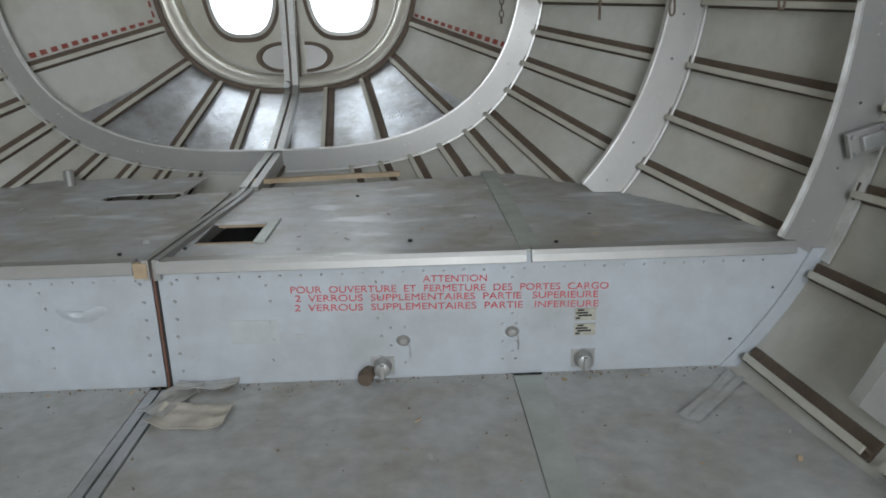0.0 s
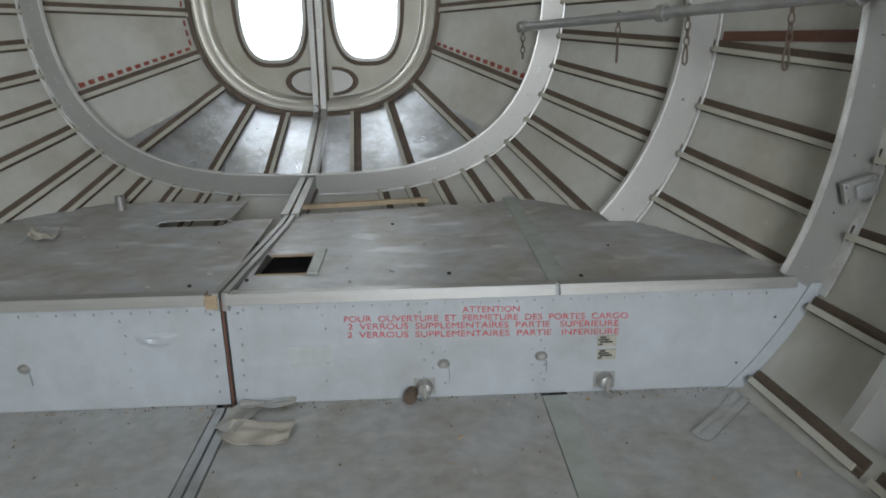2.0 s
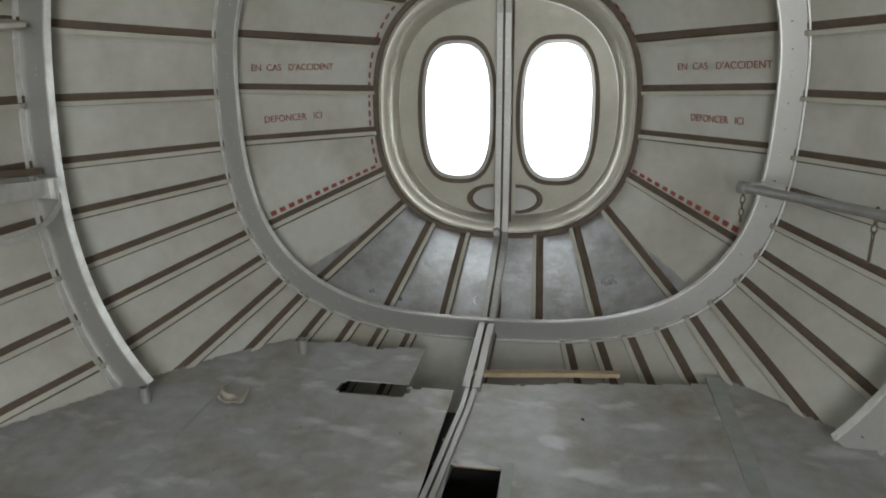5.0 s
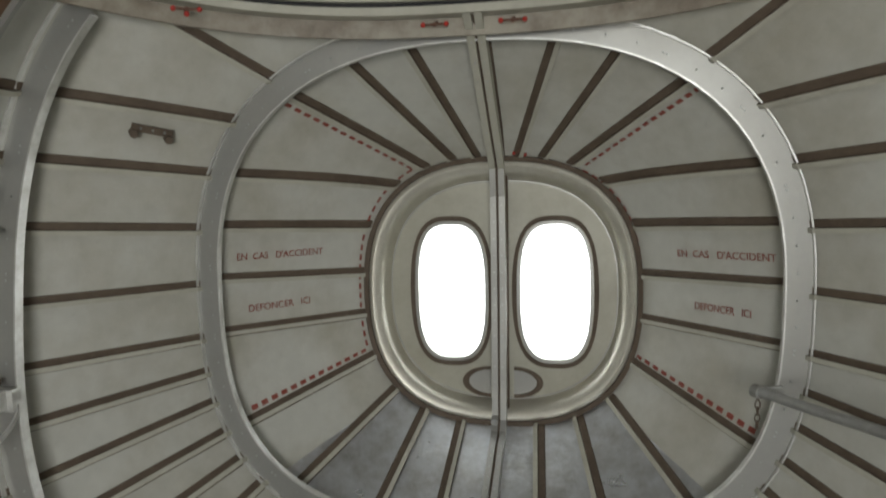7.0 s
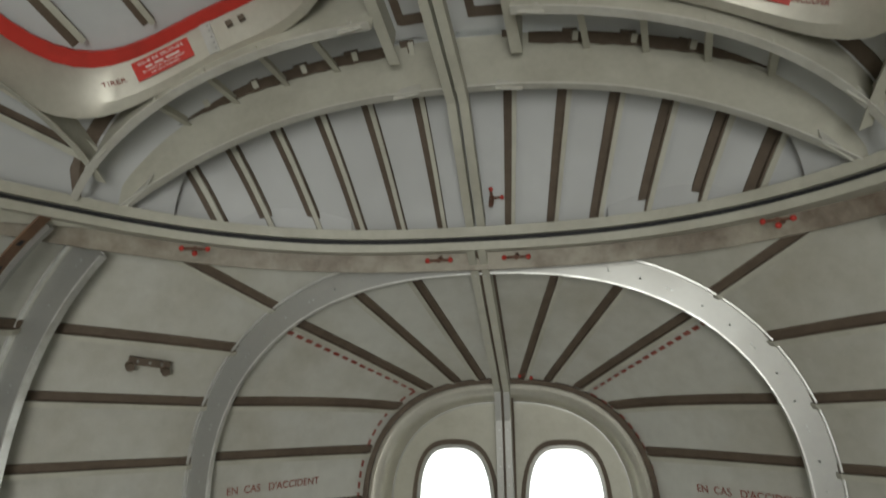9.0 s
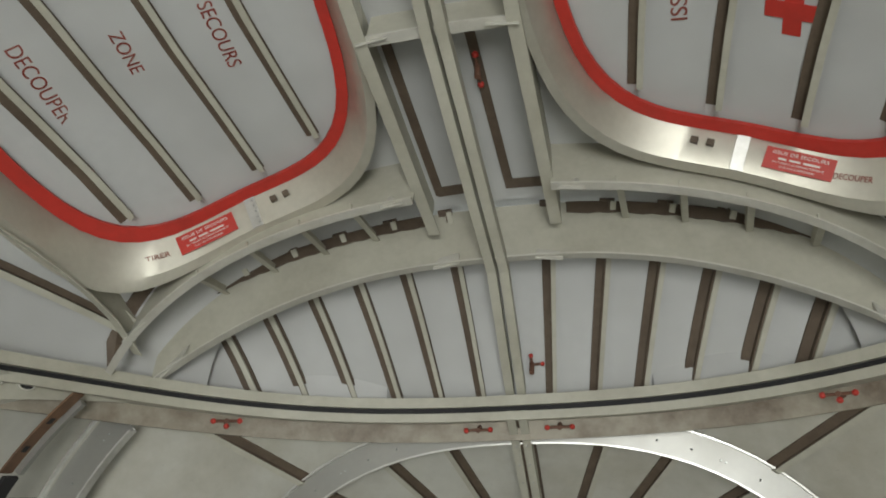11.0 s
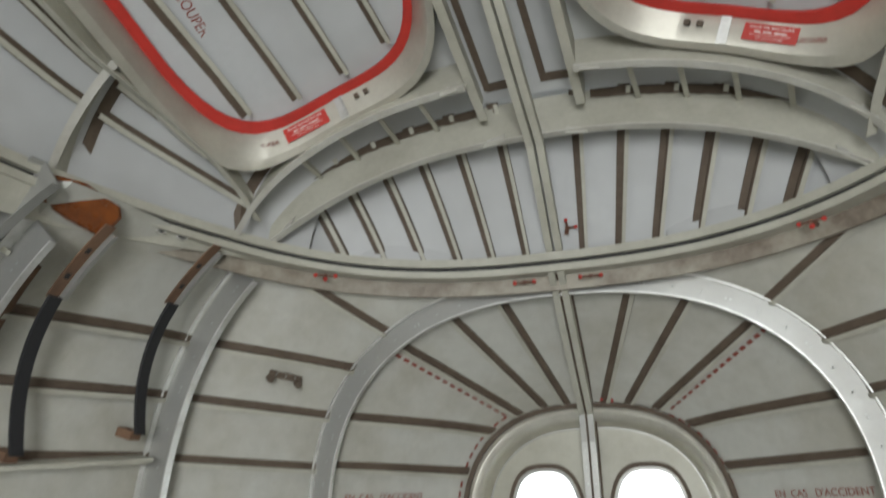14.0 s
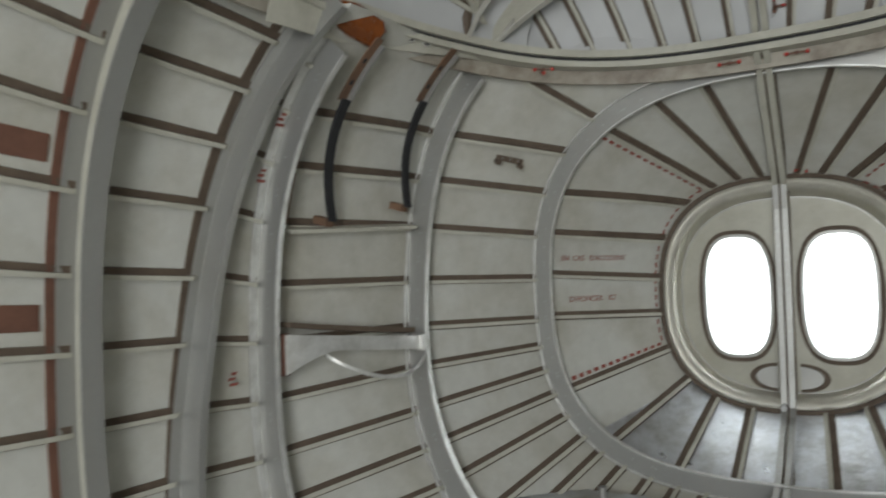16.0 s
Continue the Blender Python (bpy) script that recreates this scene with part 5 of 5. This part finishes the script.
# ---- fittings of the left door ----
def strap(u, p0, p1, ins, wide, thick, mat, name, parent, label="", n=10, lift=0.0, slant=0.0):
    """A flat strap bent along the skin, between two angles; slant moves its far end along the skin."""
    rows = []
    for i in range(n + 1):
        f = i / n
        ph = p0 + (p1 - p0) * f
        k = ins + lift * math.sin(math.pi * f)
        v = u + slant * f
        rows.append([left(v, ph, k, -wide / 2), left(v, ph, k, wide / 2), left(v, ph, k + thick, wide / 2), left(v, ph, k + thick, -wide / 2)])
    return part(name, sweep(rows), mat, parent, label, smooth=True)


holder = thing("strap_holder", "two dark curved straps on brown brackets inside the door", "holder")
for u in (SD + 0.2, SD + 0.7):
    strap(u + 0.1, 17.2, 37.0, 0.078, 0.034, 0.008, DARK, "strap", holder, "dark rubber strap", n=16, lift=-0.018, slant=-0.14)
    if u < SD + 0.45:
        strap(u - 0.1, 17.0, 39.0, 0.01, 0.03, 0.012, PRIMER, "back_plate", holder, "dull brown back plate")
    strap(u - 0.004, 36.0, 46.0, 0.045, 0.03, 0.004, PRIMER, "top_bracket", holder, "brown perforated bracket")
    strap(u + 0.035, 36.0, 45.0, 0.047, 0.012, 0.012, FRAME, "bracket_flange", holder, "pale folded flange")
    # slots are thin black strips, their dark put into the colour
    for q in (38.5, 42.0):
        strap(u - 0.004, q, q + 0.7, 0.049, 0.012, 0.001, DARK, "slot", holder, "dark slot", 2)
    strap(u + 0.1, 16.2, 17.4, 0.02, 0.035, 0.05, PRIMER, "foot", holder, "folded brown foot", 3)
rows = [[left(SD + 0.1 + 0.85 * f, 16.3 - 4.0 * f + q, r) for q, r in ((-0.3, 0.01), (0.3, 0.01), (0.3, 0.055), (-0.3, 0.055))] for f in (0, 0.25, 0.5, 0.75, 1)]
part("ledge", sweep(rows), PAINTED, holder, "pale folded ledge under the straps")
hoop = thing("hoop_bracket", "polished hoop of sheet metal between two door frames", "bracket")
for nm, mat in (("band", EDGE), ("lower_bow", EDGE)):
    rows = []
    for i in range(21):
        f = i / 20
        u = SD + 0.05 + 0.93 * f
        top, tall = 0.842 - 0.05 * f, 0.045 + 0.075 * max(0.0, 1 - f / 0.3) ** 1.5
        k, thick = 0.08 + 0.035 * math.sin(math.pi * f) ** 0.8, 0.003
        if nm == "lower_bow":
            u = SD + 0.28 + 0.68 * f
            k, top, tall, thick = 0.085 + 0.075 * math.sin(math.pi * f) ** 0.6, 0.775 - 0.085 * math.sin(math.pi * f) ** 0.7, 0.012, 0.006
        p = left(u, -5.0, k)
        rows.append([Vector((p.x, p.y, top - tall)), Vector((p.x, p.y, top)), Vector((p.x + thick, p.y, top)), Vector((p.x + thick, p.y, top - tall))])
    part(nm, sweep(rows), mat, hoop, smooth=True)
bm = bmesh.new()
p = left(SD + 0.05, -5, 0.06)
box(bm, (p.x - 0.03, p.y - 0.005, 0.72), (p.x + 0.02, p.y + 0.02, 0.845), bevel=0.004)
part("end_block", bm, RUST, hoop)
p = left(SC - 0.03, -5, 0.08)
bm = bmesh.new()
box(bm, (p.x - 0.03, p.y - 0.03, 0.745), (p.x + 0.02, p.y - 0.002, 0.8), bevel=0.003)
part("end_lug", bm, EDGE, hoop)
# the ledge's dark brown stands in for shade
bm = sweep([[left(SD + 0.1 + 0.85 * f, 1.8 - 9.5 * f + q, r) for q, r in ((-0.4, 0.02), (0.5, 0.02), (0.5, 0.06), (-0.4, 0.06))] for f in (0, 0.25, 0.5, 0.75, 1)])
part("shelf", bm, BROWN, hoop, "ledge above the hoop, coloured brown for its shade")
pad = thing("corner_pad", "varnished brown pad on the corner of the rail", "pad")
m = frame_matrix(Vector((-0.955, 0.097, 1.738)), (0.1, 0.24, -0.07), (0.35, 0, 1))
bm = bmesh.new()
outl = [(1.3 * x_, 1.25 * y_) for x_, y_ in [(-0.072, -0.01), (-0.064, 0.026), (-0.01, 0.04), (0.06, 0.03), (0.072, 0.012), (0.06, -0.038), (-0.01, -0.035), (-0.062, -0.028)]]
rows = [[m @ Vector((x * k, y * k, zz)) for x, y in outl] for zz, k in ((-0.012, 1.0), (0.010, 1.0), (0.018, 0.9))]
part("pad_body", sweep(rows), PAD, pad)
bm = tube([m @ Vector((0.07, 0.0, 0.0)), m @ Vector((0.09, -0.004, 0.0))], 0.004, 8)
part("pin", bm, DARK, pad)
# web plate under the rail, its lightening holes black ellipses painting their dark
for side in (-1, 1):
    xs = [side * x for x in (0.985, 0.975, 0.96, 0.94, 0.915, 0.885, 0.85, 0.81)]
    rows = []
    for i, x in enumerate(xs):
        d = 0.018 + 0.075 * (1 - i / 7) ** 1.2
        rows.append([rail_pt(x, 0.002, 0.0), rail_pt(x, 0.03, -d), rail_pt(x, 0.034, -d), rail_pt(x, 0.006, 0.0)])
    web = part("rail_web", sweep(rows), PAINTED, rail, "painted web plate under the rail", smooth=True)
    for x in (0.905, 0.925, 0.945):
        a, b = rail_pt(side * x, 0.008, -0.016), rail_pt(side * (x - 0.008), 0.008, -0.016)
        m = frame_matrix(a, b - a, (0, 0, 1))
        for r0, r1, zz, mt, nm in ((0.0, 0.011, 0.002, DARK, "hole"), (0.011, 0.014, 0.004, LIP, "hole_rim")):
            for sg in (1,):
                bm = bmesh.new()
                rows = [[m @ Vector((r * math.cos(2 * math.pi * k / 16) * 1.2, r * math.sin(2 * math.pi * k / 16) * 0.7, q)) for k in range(16)] for r, q in ((max(r0, 0.0005), -zz), (r1, -zz), (r1, zz), (max(r0, 0.0005), zz))]
                rows.append(rows[0])
                part(nm, sweep([list(t_) for t_ in zip(*rows)] + [[r_[0] for r_ in rows]], closed_profile=False), mt, web, smooth=True)
# worn stencils on the left edge frame and the rust-edged frame beyond it
for u, p0 in ((SE + 0.72, 31.0), (SE + 0.68, 23.0), (SE + 0.55, -6.0)):
    for q in range(3):
        strap(u - 0.03 * (q % 2), p0 + 0.75 * q, p0 + 0.4 + 0.75 * q, 0.03, 0.03 - 0.006 * q, 0.002, MARK, "worn_stencil", walls[-1], "worn red stencil bars", 2)
for side, word in SIDES:
    part("brown_band", ring_frame(SF - 0.1, side, 0.003, 0.0, -20, phi_top(SF) - 1, thick=0.05), [RUST, RUST], walls[side], "red-brown primer band", smooth=True)
    for p in (21.5, 4.0):
        rows = []
        for i in range(6):
            u = SU + 0.2 + 0.68 * i / 5
            row = [hull(u, p + q, r) for q, r in ((-1.4, 0.002), (1.4, 0.002), (1.4, 0.005), (-1.4, 0.005))]
            rows.append(row if side > 0 else [mirror(v) for v in row])
        part("brown_band", sweep(rows), RUST, walls[side], "red-brown primer band")
# red cap on the floor
cap = thing("red_cap", "round red plastic cap with a pale neck lying on the floor", "cap", at=(-0.745, -0.05, 0.0))
bm = bmesh.new()
bmesh.ops.create_uvsphere(bm, u_segments=20, v_segments=12, radius=0.024, matrix=Matrix.Translation((0.01, 0, 0.024)))
part("cap_body", bm, RED, cap, smooth=True)
part("neck", tube([(-0.01, 0, 0.022), (-0.045, -0.004, 0.02)], 0.014, 12), WHITE, cap, "pale plastic neck", smooth=True)
# dent in the left front panel
rows = []
for r, y in ((0.03, -0.0003), (0.022, -0.002), (0.012, -0.006), (0.004, -0.004), (0.0006, -0.002)):
    rows.append([Vector((-0.145 + r * 1.5 * math.cos(2 * math.pi * i / 20) + 0.3 * r, y, 0.152 + r * 0.55 * math.sin(2 * math.pi * i / 20) + 0.15 * r * math.cos(4 * math.pi * i / 20))) for i in range(20)])
part("dent", sweep(rows, caps=False), FACE, deck, "crumpled dent in the panel", smooth=True)
# slots and holes of the deck edge, as black discs painting their dark
for x, y in ((0.45, 0.09), (0.83, 0.25), (-0.08, 0.06), (0.32, 0.5), (0.03, 0.085), (0.72, 0.05)):
    bm = bmesh.new()
    vs = [bm.verts.new((x + 0.004 * math.cos(2 * math.pi * i / 12), y + 0.0035 * math.sin(2 * math.pi * i / 12), DECK_Z + 0.0012)) for i in range(12)]
    bm.faces.new(vs)
    ext = bmesh.ops.extrude_face_region(bm, geom=list(bm.faces))
    for v in ext["geom"]:
        if isinstance(v, bmesh.types.BMVert):
            v.co.z -= 0.004
    part("screw_hole", bm, SHADOW, deck)

# crumbs of dirt along the foot of the front panels
rng = random.Random(8)
bm = bmesh.new()
for i in range(260):
    x = rng.uniform(-1.0, 1.02)
    y = -0.004 - abs(rng.gauss(0, 0.012)) if i < 170 else rng.uniform(-0.5, -0.03)
    r = rng.uniform(0.0007, 0.0024) if i < 170 else rng.uniform(0.0008, 0.0025)
    m = pose(x, y, r * 0.4, rng.uniform(0, 360), rng.uniform(0, 360), rng.uniform(0, 360)) @ Matrix.Diagonal((r * rng.uniform(1, 2.2), r, r * 0.6, 1))
    bmesh.ops.create_icosphere(bm, subdivisions=1, radius=1.0, matrix=m)
ob = part("dirt_crumbs", bm, CRUMB, None)
tagged(ob, "loose brown crumbs of dirt along the floor", "dirt", kind="stuff")
